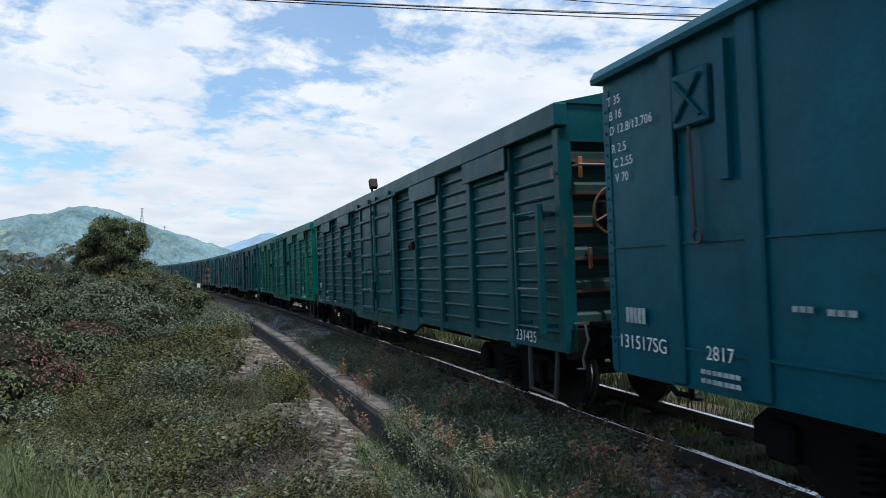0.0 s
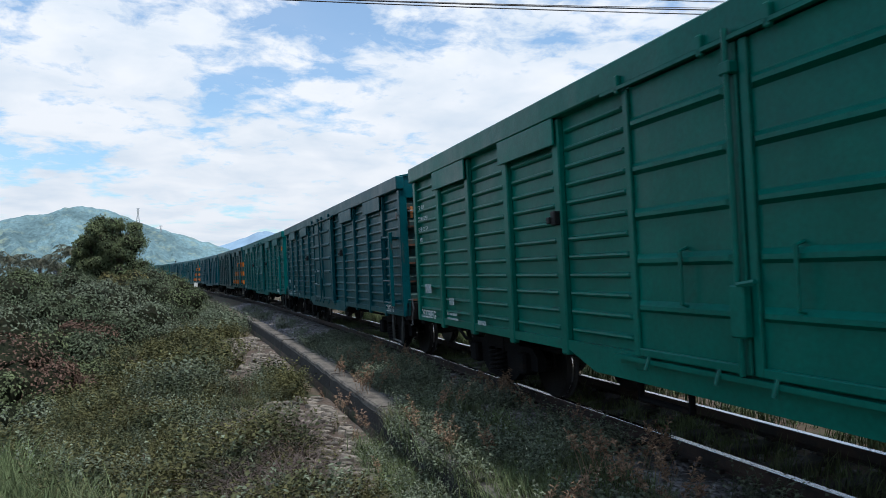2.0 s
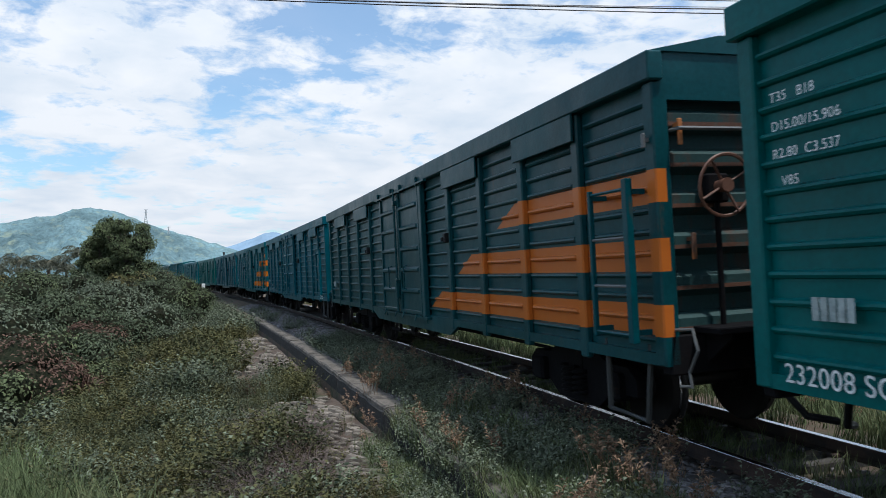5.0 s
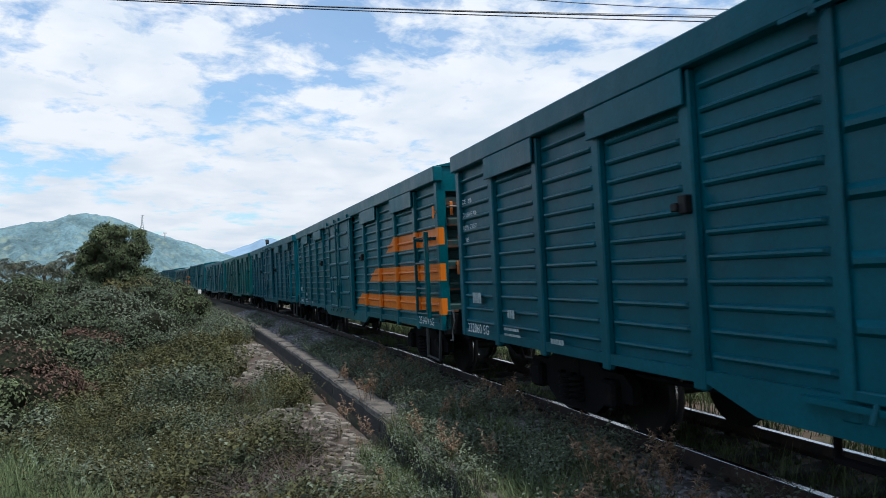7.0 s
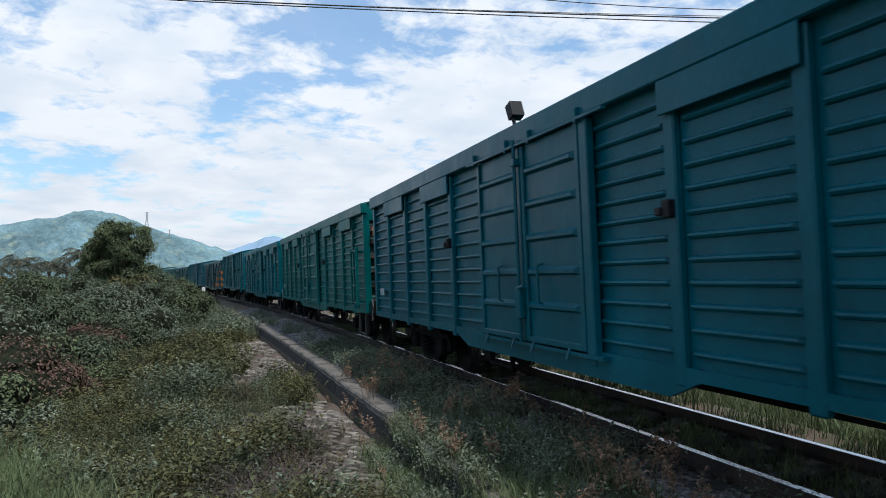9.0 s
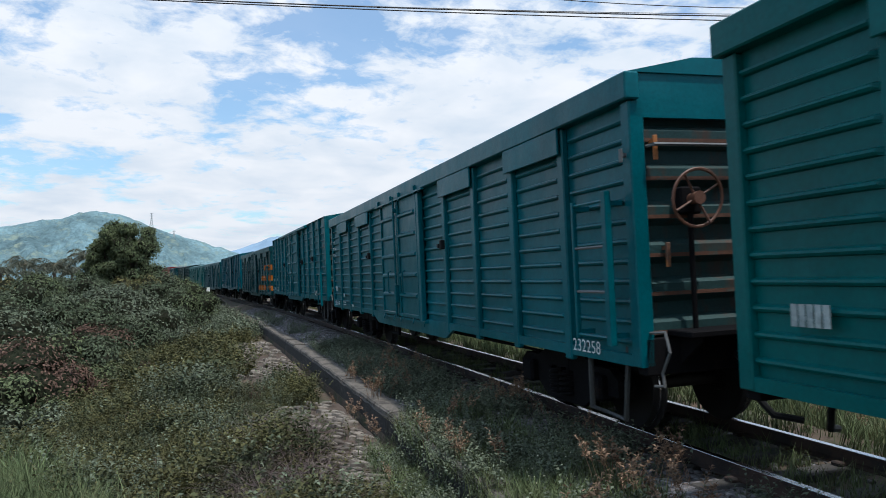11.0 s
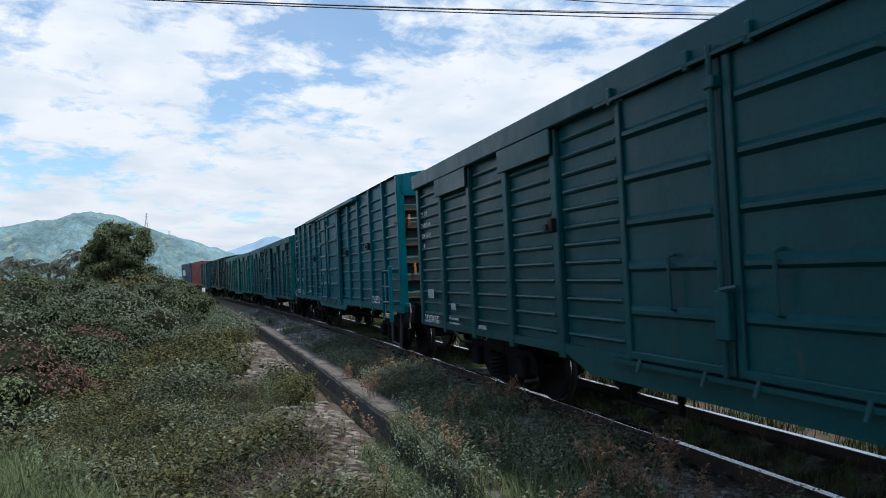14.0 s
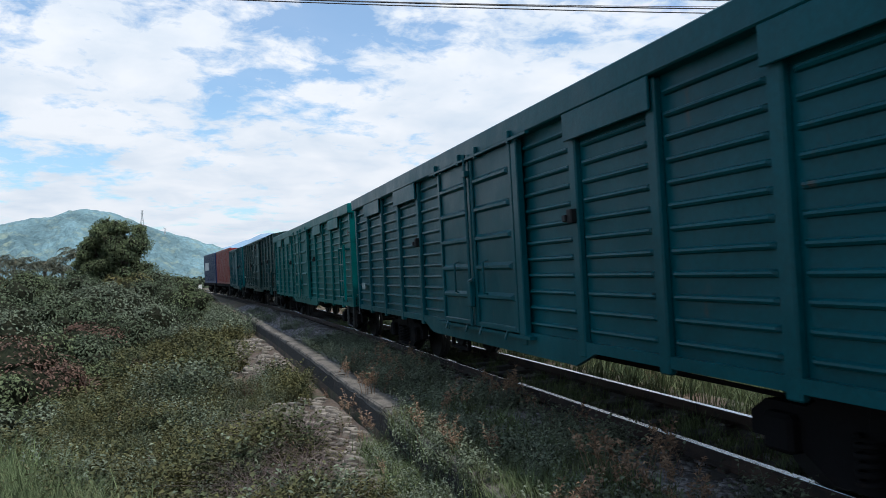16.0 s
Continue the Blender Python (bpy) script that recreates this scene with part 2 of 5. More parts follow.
def turned(bm, profile, axis="x", n=24, centre=(0, 0, 0)):
    """A solid of revolution from (along, radius) pairs."""
    c, rows = Vector(centre), []
    for t, r in profile:
        row = []
        for k in range(n):
            a = 2 * math.pi * k / n
            p = {"x": (t, r * math.cos(a), r * math.sin(a)), "y": (r * math.sin(a), t, r * math.cos(a)), "z": (r * math.cos(a), r * math.sin(a), t)}[axis]
            row.append(bm.verts.new(c + Vector(p)))
        rows.append(row)
    for a, b in zip(rows, rows[1:]):
        for k in range(n):
            bm.faces.new((a[k], a[(k + 1) % n], b[(k + 1) % n], b[k]))
    bm.faces.new(rows[0][::-1])
    bm.faces.new(rows[-1])


def prism(bm, outline, x0, x1):
    """A plate of (y, z) outline between x0 and x1."""
    a = [bm.verts.new((x0, y, z)) for y, z in outline]
    b = [bm.verts.new((x1, y, z)) for y, z in outline]
    bm.faces.new(a)
    bm.faces.new(b[::-1])
    for i in range(len(a)):
        j = (i + 1) % len(a)
        bm.faces.new((a[j], a[i], b[i], b[j]))


def mesh_of(bm, name, smooth=False):
    bmesh.ops.recalc_face_normals(bm, faces=bm.faces)
    me = bpy.data.meshes.new(name)
    bm.to_mesh(me)
    bm.free()
    if smooth:
        me.polygons.foreach_set("use_smooth", [True] * len(me.polygons))
        me.set_sharp_from_angle(angle=radians(38))
    return me


KEEP = {}


def shape(key, build, smooth=False):
    """The mesh that build(bm) makes, made once for each key."""
    if key not in KEEP:
        bm = bmesh.new()
        build(bm)
        KEEP[key] = mesh_of(bm, key[0] if isinstance(key, tuple) else key, smooth)
        KEEP[key].materials.append(None)
    return KEEP[key]


def part(name, me, mat, parent=None, label="", at=None):
    """One mesh object under a thing or a part; the material belongs to the object, so alike parts share one mesh."""
    if isinstance(me, bmesh.types.BMesh):
        me = mesh_of(me, name)
    if not me.materials:
        me.materials.append(None)
    ob = new(name, me)
    ob.material_slots[0].link = "OBJECT"
    ob.material_slots[0].material = mat
    ob.parent = parent
    if at is not None:
        ob.matrix_basis = at
    if label:
        tagged(ob, label)
    return ob


def thing(name, label, category, group="", kind=""):
    return tagged(new(name), label, category, group, kind)


def letters(text, size):
    """A flat mesh of the text in the xz plane of a wall seen from -x, reading towards -y."""
    key = ("letters", text, size)
    if key not in KEEP:
        cu = bpy.data.curves.new("letters", "FONT")
        cu.body, cu.size, cu.extrude, cu.space_character = text, size, 0.0, 1.05
        ob = bpy.data.objects.new("letters", cu)
        me = bpy.data.meshes.new_from_object(ob)
        bpy.data.objects.remove(ob)
        me.transform(Matrix(((0, 0, -1, 0), (-1, 0, 0, 0), (0, 1, 0, 0), (0, 0, 0, 1))))
        me.materials.clear()
        me.materials.append(None)
        KEEP[key] = me
    return KEEP[key]

# ---- the goods train ----
HW, SILL, EAVE0, EAVE1, FLAP = 1.363, 0.81, 2.95, 3.17, 2.70     # half width, lower edge, eave, flaps


def rib(bm, x, y0, y1, z, out=0.028, tall=0.038):
    """A pressed rib with tapered ends, standing out of a side panel towards -x (out > 0) or +x."""
    s = 1 if out > 0 else -1
    base = [bm.verts.new((x, y, zz)) for y, zz in ((y0, z - tall), (y1, z - tall), (y1, z + tall), (y0, z + tall))]
    e = 0.06
    top = [bm.verts.new((x - out, y, zz)) for y, zz in ((y0 + e, z - tall * 0.45), (y1 - e, z - tall * 0.45), (y1 - e, z + tall * 0.2), (y0 + e, z + tall * 0.2))]
    bm.faces.new(top)
    for i in range(4):
        j = (i + 1) % 4
        bm.faces.new((base[i], base[j], top[j], top[i]))


def ribbed_panel(side, y0, y1, z0, z1, ribs):
    """One pressed sheet with level ribs that taper out at their ends."""
    def build(bm):
        x = side * (HW - 0.065)
        step = (z1 - z0 - 0.26) / ribs
        levels = [(z0, 0.0)]
        for i in range(ribs):
            z = z0 + 0.19 + i * step
            levels += [(z - 0.028, 0.0), (z - 0.02, 0.027), (z - 0.004, 0.04), (z + 0.012, 0.037), (z + 0.025, 0.0)]
        levels.append((z1, 0.0))
        cols = ((y0, 0), (y0 + 0.1, 0), (y0 + 0.135, 1), (y1 - 0.135, 1), (y1 - 0.1, 0), (y1, 0))
        rows = [[bm.verts.new((x + side * o * k, y, z)) for y, k in cols] for z, o in levels]
        for a, b in zip(rows, rows[1:]):
            for i in range(5):
                bm.faces.new((a[i], a[i + 1], b[i + 1], b[i]))
        rim = [rows[0][0], rows[0][-1], rows[-1][-1], rows[-1][0]]
        back = [bm.verts.new((v.co.x - side * 0.02, v.co.y, v.co.z)) for v in rim]
        bm.faces.new(back)
        bm.faces.new([*rows[0], back[1], back[0]])
        bm.faces.new([*rows[-1][::-1], back[3], back[2]])
    return build


def plain_box(x0, x1, y0, y1, z0, z1, r=0.0):
    return lambda bm: soft_box(bm, x0, x1, y0, y1, z0, z1, r) if r else box(bm, x0, x1, y0, y1, z0, z1)


def side_frame(bm, x, y):
    """A cast bogie side frame with its window, round the two axle boxes."""
    out = [(-1.12, 0.52), (-0.98, 0.62), (-0.62, 0.62), (-0.34, 0.76), (0.34, 0.76), (0.62, 0.62), (0.98, 0.62), (1.12, 0.52), (1.12, 0.36), (0.72, 0.36), (0.42, 0.17), (-0.42, 0.17), (-0.72, 0.36), (-1.12, 0.36)]
    prism(bm, [(y + a, z) for a, z in out], x - 0.05, x + 0.05)
    for a in (-0.8, 0.8):
        soft_box(bm, x - 0.14, x + 0.06, y + a - 0.13, y + a + 0.13, 0.3, 0.56, 0.03)


def spring(bm, x, y):
    """A coil in the frame's window."""
    tube(bm, [(x - 0.07 + 0.08 * math.cos(a), y + 0.08 * math.sin(a), 0.24 + 0.3 * a / 34.5) for a in (0.6 * i for i in range(58))], 0.018, 5)


def wheel(bm, side):
    x = side * 0.5
    prof = [(-0.085, 0.41), (-0.085, 0.36), (-0.03, 0.30), (-0.03, 0.14), (-0.1, 0.13), (-0.1, 0.08), (0.1, 0.08), (0.1, 0.13), (0.03, 0.14), (0.03, 0.30), (0.065, 0.36), (0.065, 0.425), (0.03, 0.45), (0.012, 0.425), (-0.085, 0.41)]
    turned(bm, [(x - side * t, r) for t, r in prof], "x", 28)


def wheelset(parent, y):
    axle = part("axle", shape("axle", lambda bm: turned(bm, [(-0.68, 0.05), (-0.6, 0.065), (0.6, 0.065), (0.68, 0.05)], "x", 14), True), M_WHEEL, parent, at=pose(0, y, 0.415))
    for side in (-1, 1):
        part("wheel", shape(("wheel", side), lambda bm: wheel(bm, side), True), M_WHEEL, axle)
        part("tread", shape(("tread", side), lambda bm: hoop(bm, (side * 0.512, 0, 0), (1, 0, 0), 0.418, 0.012, 28, 6), True), M_TREAD, axle, "worn bright tread")
    return axle


ROLLING = []        # axles that turn


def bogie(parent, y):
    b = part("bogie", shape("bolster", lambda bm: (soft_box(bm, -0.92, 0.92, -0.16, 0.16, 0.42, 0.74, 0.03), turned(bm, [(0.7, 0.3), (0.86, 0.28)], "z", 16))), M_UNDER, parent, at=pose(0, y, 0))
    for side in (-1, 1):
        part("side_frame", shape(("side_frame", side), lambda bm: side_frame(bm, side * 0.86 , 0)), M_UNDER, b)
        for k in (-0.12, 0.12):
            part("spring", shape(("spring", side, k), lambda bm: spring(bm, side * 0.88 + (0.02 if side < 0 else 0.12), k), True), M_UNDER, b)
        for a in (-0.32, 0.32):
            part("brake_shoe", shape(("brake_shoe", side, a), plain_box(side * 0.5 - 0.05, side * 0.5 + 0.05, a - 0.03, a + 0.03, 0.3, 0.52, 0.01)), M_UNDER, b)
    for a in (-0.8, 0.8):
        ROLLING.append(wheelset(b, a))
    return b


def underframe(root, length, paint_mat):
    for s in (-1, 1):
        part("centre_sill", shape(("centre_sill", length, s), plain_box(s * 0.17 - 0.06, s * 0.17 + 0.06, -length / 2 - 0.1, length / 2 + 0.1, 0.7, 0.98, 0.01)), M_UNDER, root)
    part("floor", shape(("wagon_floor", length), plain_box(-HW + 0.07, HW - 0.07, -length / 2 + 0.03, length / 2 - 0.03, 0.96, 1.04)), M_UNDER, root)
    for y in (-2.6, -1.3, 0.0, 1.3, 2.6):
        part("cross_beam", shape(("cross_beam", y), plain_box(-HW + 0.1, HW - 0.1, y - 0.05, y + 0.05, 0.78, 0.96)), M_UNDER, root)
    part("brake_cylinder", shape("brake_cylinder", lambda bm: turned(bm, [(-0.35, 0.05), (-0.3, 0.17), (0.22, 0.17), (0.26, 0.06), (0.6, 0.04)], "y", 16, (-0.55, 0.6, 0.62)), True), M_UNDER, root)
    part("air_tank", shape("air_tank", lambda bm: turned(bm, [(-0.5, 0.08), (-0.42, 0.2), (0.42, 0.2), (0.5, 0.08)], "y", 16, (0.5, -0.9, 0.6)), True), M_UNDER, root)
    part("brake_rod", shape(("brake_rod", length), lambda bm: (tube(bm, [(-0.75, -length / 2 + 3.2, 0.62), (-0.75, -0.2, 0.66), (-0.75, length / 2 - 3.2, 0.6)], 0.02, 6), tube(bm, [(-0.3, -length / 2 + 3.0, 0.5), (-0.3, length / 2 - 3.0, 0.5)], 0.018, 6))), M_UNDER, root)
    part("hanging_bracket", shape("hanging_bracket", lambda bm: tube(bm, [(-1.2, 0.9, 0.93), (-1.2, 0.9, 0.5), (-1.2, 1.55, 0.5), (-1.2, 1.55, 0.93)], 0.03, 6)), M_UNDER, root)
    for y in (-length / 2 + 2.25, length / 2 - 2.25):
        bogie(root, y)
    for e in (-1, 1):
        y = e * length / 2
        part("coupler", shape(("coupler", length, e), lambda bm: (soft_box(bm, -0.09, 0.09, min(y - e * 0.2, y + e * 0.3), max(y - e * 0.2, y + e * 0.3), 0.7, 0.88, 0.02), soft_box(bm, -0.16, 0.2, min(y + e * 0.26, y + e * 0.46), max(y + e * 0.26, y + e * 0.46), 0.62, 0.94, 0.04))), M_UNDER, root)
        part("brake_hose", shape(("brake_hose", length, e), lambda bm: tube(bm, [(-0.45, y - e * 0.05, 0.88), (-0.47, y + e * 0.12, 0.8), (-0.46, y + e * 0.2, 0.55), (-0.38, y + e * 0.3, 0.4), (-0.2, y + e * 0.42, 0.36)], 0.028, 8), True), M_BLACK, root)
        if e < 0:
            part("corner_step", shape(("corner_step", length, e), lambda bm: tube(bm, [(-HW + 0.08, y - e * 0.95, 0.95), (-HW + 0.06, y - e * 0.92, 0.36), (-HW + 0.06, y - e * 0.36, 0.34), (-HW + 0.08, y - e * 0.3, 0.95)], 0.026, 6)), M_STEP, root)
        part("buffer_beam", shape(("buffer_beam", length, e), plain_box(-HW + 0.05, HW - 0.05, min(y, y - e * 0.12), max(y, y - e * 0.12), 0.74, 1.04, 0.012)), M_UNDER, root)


def end_wall(root, length, e, mat, rusty=True, foot=SILL, top=EAVE1, post=EAVE1 - 0.222):
    """An end of pressed steel with deep level troughs, and its corner posts."""
    y = e * length / 2

    def build(bm):
        prof = [(0.13, foot + 0.1), (0.1, foot + 0.1)]
        for i in range(6):
            z = foot + 0.2 + i * 0.31
            prof += [(0.1, z), (0.02, z + 0.05), (0.02, z + 0.15), (0.1, z + 0.2)]
        prof += [(0.1, top - 0.02), (0.13, top - 0.02)]
        prof = [(y - e * d, z) for d, z in prof]
        prism(bm, prof, -HW + 0.13, HW - 0.13)
    w = part("end_wall", shape(("end_wall", length, e, top), build), M_ENDWALL, root, "grimy rust-stained pressed end wall, gap shade put into its paint")
    part("gable_panel", shape(("gable_panel", length, e, top), lambda bm: [prism_y(bm, [(-HW + 0.05, top - 0.36), (HW - 0.05, top - 0.36), (HW - 0.05, top - 0.02), (0.5, top + 0.15), (-0.5, top + 0.15), (-HW + 0.05, top - 0.02)], min(y, y - e * 0.05), max(y, y - e * 0.05))]), mat, root)
    if rusty and e < 0:
        for i in range(6):
            z = foot + 0.2 + i * 0.31
            part("rust_edge", shape(("rust_edge", length, i, top), plain_box(-HW + 0.14, HW - 0.14, y + 0.012, y + 0.024, z + 0.055, z + 0.085)), M_RUSTEDGE, w, "rust-brown edge of a pressed trough")
    for s in (-1, 1):
        part("corner_post", shape(("corner_post", length, e, s, top), plain_box(min(s * HW, s * (HW - 0.14)), max(s * HW, s * (HW - 0.14)), min(y, y - e * 0.13), max(y, y - e * 0.13), foot, post, 0.012)), mat, root)


def prism_y(bm, outline, y0, y1):
    a = [bm.verts.new((x, y0, z)) for x, z in outline]
    b = [bm.verts.new((x, y1, z)) for x, z in outline]
    bm.faces.new(a[::-1])
    bm.faces.new(b)
    for i in range(len(a)):
        j = (i + 1) % len(a)
        bm.faces.new((a[i], a[j], b[j], b[i]))


def hand_brake(root, length, mat, wheel_here=True):
    y, z0 = -length / 2, 2.14
    thick = 0.022 if mat == M_ORANGE else 0.014
    if wheel_here:
        w = part("brake_wheel", shape(("brake_wheel", length, thick), lambda bm: (hoop(bm, (-0.88, y - 0.17, z0), (0, 1, 0.12), 0.23, thick, 26, 6), [tube(bm, [(-0.88, y - 0.15, z0), (-0.88 + 0.23 * math.cos(a), y - 0.17, z0 + 0.23 * math.sin(a))], thick * 0.75, 6) for a in (0.5, 2.1, 3.6, 5.2)], turned(bm, [(-0.2, 0.055), (-0.08, 0.045)], "y", 10, (-0.88, y, z0))), True), mat, root, "round brake wheel")
        part("brake_shaft", shape(("brake_shaft", length), lambda bm: (tube(bm, [(-0.88, y - 0.06, z0 + 0.12), (-0.88, y - 0.06, 0.95)], 0.022, 8), soft_box(bm, -0.98, -0.78, y - 0.09, y + 0.02, z0 - 0.12, z0 + 0.1, 0.015))), M_UNDER, w)
    p = part("end_platform", shape(("end_platform", length), plain_box(-1.1, 0.1, y - 0.3, y + 0.02, 1.05, 1.1, 0.008)), M_UNDER, root)
    for x in (-0.98, -0.1):
        part("platform_bracket", shape(("platform_bracket", length, x), lambda bm: prism(bm, [(y + 0.02, 1.05), (y - 0.28, 1.05), (y - 0.28, 1.02), (y + 0.02, 0.8)], x - 0.015, x + 0.015)), M_UNDER, p)
    part("end_handrail", shape(("end_handrail", length), lambda bm: tube(bm, [(-1.2, y + 0.02, 2.58), (-1.2, y - 0.08, 2.58), (-0.2, y - 0.08, 2.58), (-0.2, y + 0.02, 2.58)], 0.016, 6)), M_GREYPIPE, root)
    part("air_pipe", shape(("air_pipe", length), lambda bm: tube(bm, [(-HW + 0.1, y + 0.02, 1.08), (-HW + 0.1, y - 0.2, 1.1), (-HW + 0.1, y - 0.25, 0.95), (-HW + 0.1, y - 0.14, 0.78), (-HW + 0.1, y - 0.16, 0.68), (-HW + 0.12, y, 0.66)], 0.013, 6)), M_GREYPIPE, root)
    for z, x in ((2.56, -HW + 0.2), (1.7, -HW + 0.27)):
        part("lamp_bracket", shape(("lamp_bracket", length, z), lambda bm: (soft_box(bm, x - 0.02, x + 0.02, y - 0.055, y - 0.035, z - 0.1, z + 0.1, 0.005), box(bm, x - 0.015, x + 0.015, y - 0.04, y + 0.1, z + 0.04, z + 0.07))), M_ORANGE if mat == M_ORANGE else M_DULLORANGE, root, "orange painted lamp bracket")
    part("side_lamp_bracket", shape(("side_lamp_bracket", length, thick), lambda bm: (soft_box(bm, -HW - 0.05, -HW - 0.03, y + 0.06, y + 0.1, 2.51 - thick * 4, 2.51 + thick * 4, 0.005), box(bm, -HW - 0.035, -HW + 0.01, y + 0.06, y + 0.1, 2.5, 2.53))), M_ORANGE if mat == M_ORANGE else M_GREYPIPE, root, "lamp bracket on the corner post")


def ladder(root, length, mat, foot=1.0, head=2.2):
    """The side ladder beside the front corner: a flat plate and a slim bar, held off the wall."""
    y0, y1, x = -length / 2 + 0.2, -length / 2 + 0.76, -HW - 0.13

    def build(bm):
        soft_box(bm, x - 0.03, x + 0.03, y0 - 0.035, y0 + 0.035, foot - 0.02, head + 0.04, 0.006)
        soft_box(bm, x - 0.02, x + 0.02, y1 - 0.02, y1 + 0.02, foot, head, 0.006)
        for y in (y0, y1):
            for z in (foot + 0.06 if foot > 0.95 else 1.1, head - 0.06):
                box(bm, x, -HW + 0.02, y - 0.02, y + 0.02, z - 0.02, z + 0.02)
    l = part("ladder", shape(("ladder", length, head), build), mat, root)
    for i in range(4):
        z = foot + 0.04 + i * (head - foot - 0.075) / 3
        part("rung", shape(("rung", length, head, i), lambda bm: tube(bm, [(x, y0, z), (x, y1, z)], 0.014, 6)), M_GREYPIPE if i in (1, 2) else mat, l)


def sliding_door(root, y0, y1, mat, z0=0.89, z1=2.91):
    """Two leaves that meet in the middle, with frame, level ribs, handles and the locking bar."""
    mid = (y0 + y1) / 2
    for n, (a, b) in enumerate(((y0, mid - 0.015), (mid + 0.015, y1))):
        def build(bm):
            x = -HW - 0.02
            box(bm, x, x + 0.03, a, b, z0, z1)
            for c, d in ((a, a + 0.07), (b - 0.07, b)):
                soft_box(bm, x - 0.03, x + 0.003, c, d, z0, z1, 0.008)
            soft_box(bm, x - 0.03, x + 0.003, a + 0.07, b - 0.07, z0, z0 + 0.06, 0.008)
            for i in range(5):
                z = z0 + (z1 - z0) * (0.185 + 0.17 * i)
                rib(bm, x, a + 0.07, b - 0.07, z, 0.046, 0.045)
        d = part("door_leaf", shape(("door_leaf", y0, z1, n), build), mat, root)
        hy = (a + b) / 2 + (0.22 if n == 0 else -0.05)
        part("door_handle", shape(("door_handle", y0, y1, n), lambda bm: tube(bm, [(-HW - 0.03, hy, 1.28), (-HW - 0.09, hy, 1.3), (-HW - 0.09, hy, 1.66), (-HW - 0.03, hy, 1.68)], 0.014, 6)), mat, d)
    part("lock_bar", shape(("lock_bar", y0, z1), lambda bm: (tube(bm, [(-HW - 0.085, mid + 0.05, z0), (-HW - 0.085, mid + 0.05, z1 + 0.08)], 0.02, 8), soft_box(bm, -HW - 0.12, -HW - 0.05, mid - 0.03, mid + 0.1, 1.12, 1.44, 0.012), tube(bm, [(-HW - 0.11, mid + 0.02, 1.44), (-HW - 0.12, mid - 0.14, 1.46)], 0.018, 6), soft_box(bm, -HW - 0.11, -HW - 0.03, mid, mid + 0.1, z1 - 0.2, z1 - 0.12, 0.01))), mat, root)
    part("door_sill", shape(("door_sill", y0, z0), plain_box(-HW - 0.06, -HW + 0.02, y0 - 0.3, y1 + 0.3, z0 - 0.05, z0 - 0.015)), mat, root)
    part("door_rail", shape(("door_rail", y0, z1), plain_box(-HW - 0.09, -HW - 0.045, y0 - 0.5, y1 + 0.25, z1 + 0.005, z1 + 0.032)), mat, root)
    for yy in (y0 - 0.03, mid - 0.3, mid + 0.3, y1 + 0.02):
        part("door_hanger", shape(("door_hanger", yy, z1), plain_box(-HW - 0.09, -HW - 0.045, yy - 0.025, yy + 0.025, z1 - 0.02, z1 + 0.12, 0.008)), mat, root)
    for yy in (y0 + 0.3, mid - 0.2, mid + 0.3, y1 - 0.2):
        part("door_roller", shape(("door_roller", yy, z0), lambda bm: tube(bm, [(-HW - 0.05, yy, z0 + 0.01), (-HW - 0.09, yy, z0 - 0.09)], 0.014, 6)), mat, root)
    part("door_post", shape(("door_post", y0, z1), lambda bm: soft_box(bm, -HW - 0.05, -HW + 0.03, y0 - 0.16, y0 - 0.02, z0 - 0.03, z1 + 0.002, 0.012)), mat, root)


def marks(root, rows):
    """Lettering on the near side: (text, y of its left end, z, height); a number for the text gives plain bars of that length."""
    for text, y, z, size in rows:
        if isinstance(text, str):
            part("lettering", letters(text, size * 1.35), M_WHITE, root, "faded white stencilled lettering", at=pose(-HW - 0.006 if abs(y) < 9 else 0, y, z))
        else:
            n = max(3, round(text / 0.06))
            part("lettering_bar", shape(("bars", text, size), lambda bm: [box(bm, -0.003, 0.003, -(i + 0.78) * text / n, -i * text / n, 0, size) for i in range(n)]), M_MARK, root, "faded white painted mark", at=pose(-HW - 0.004, y, z))


def finish(root, label, group="wagons of the goods train"):
    return tagged(root, label, "goods wagon", group)


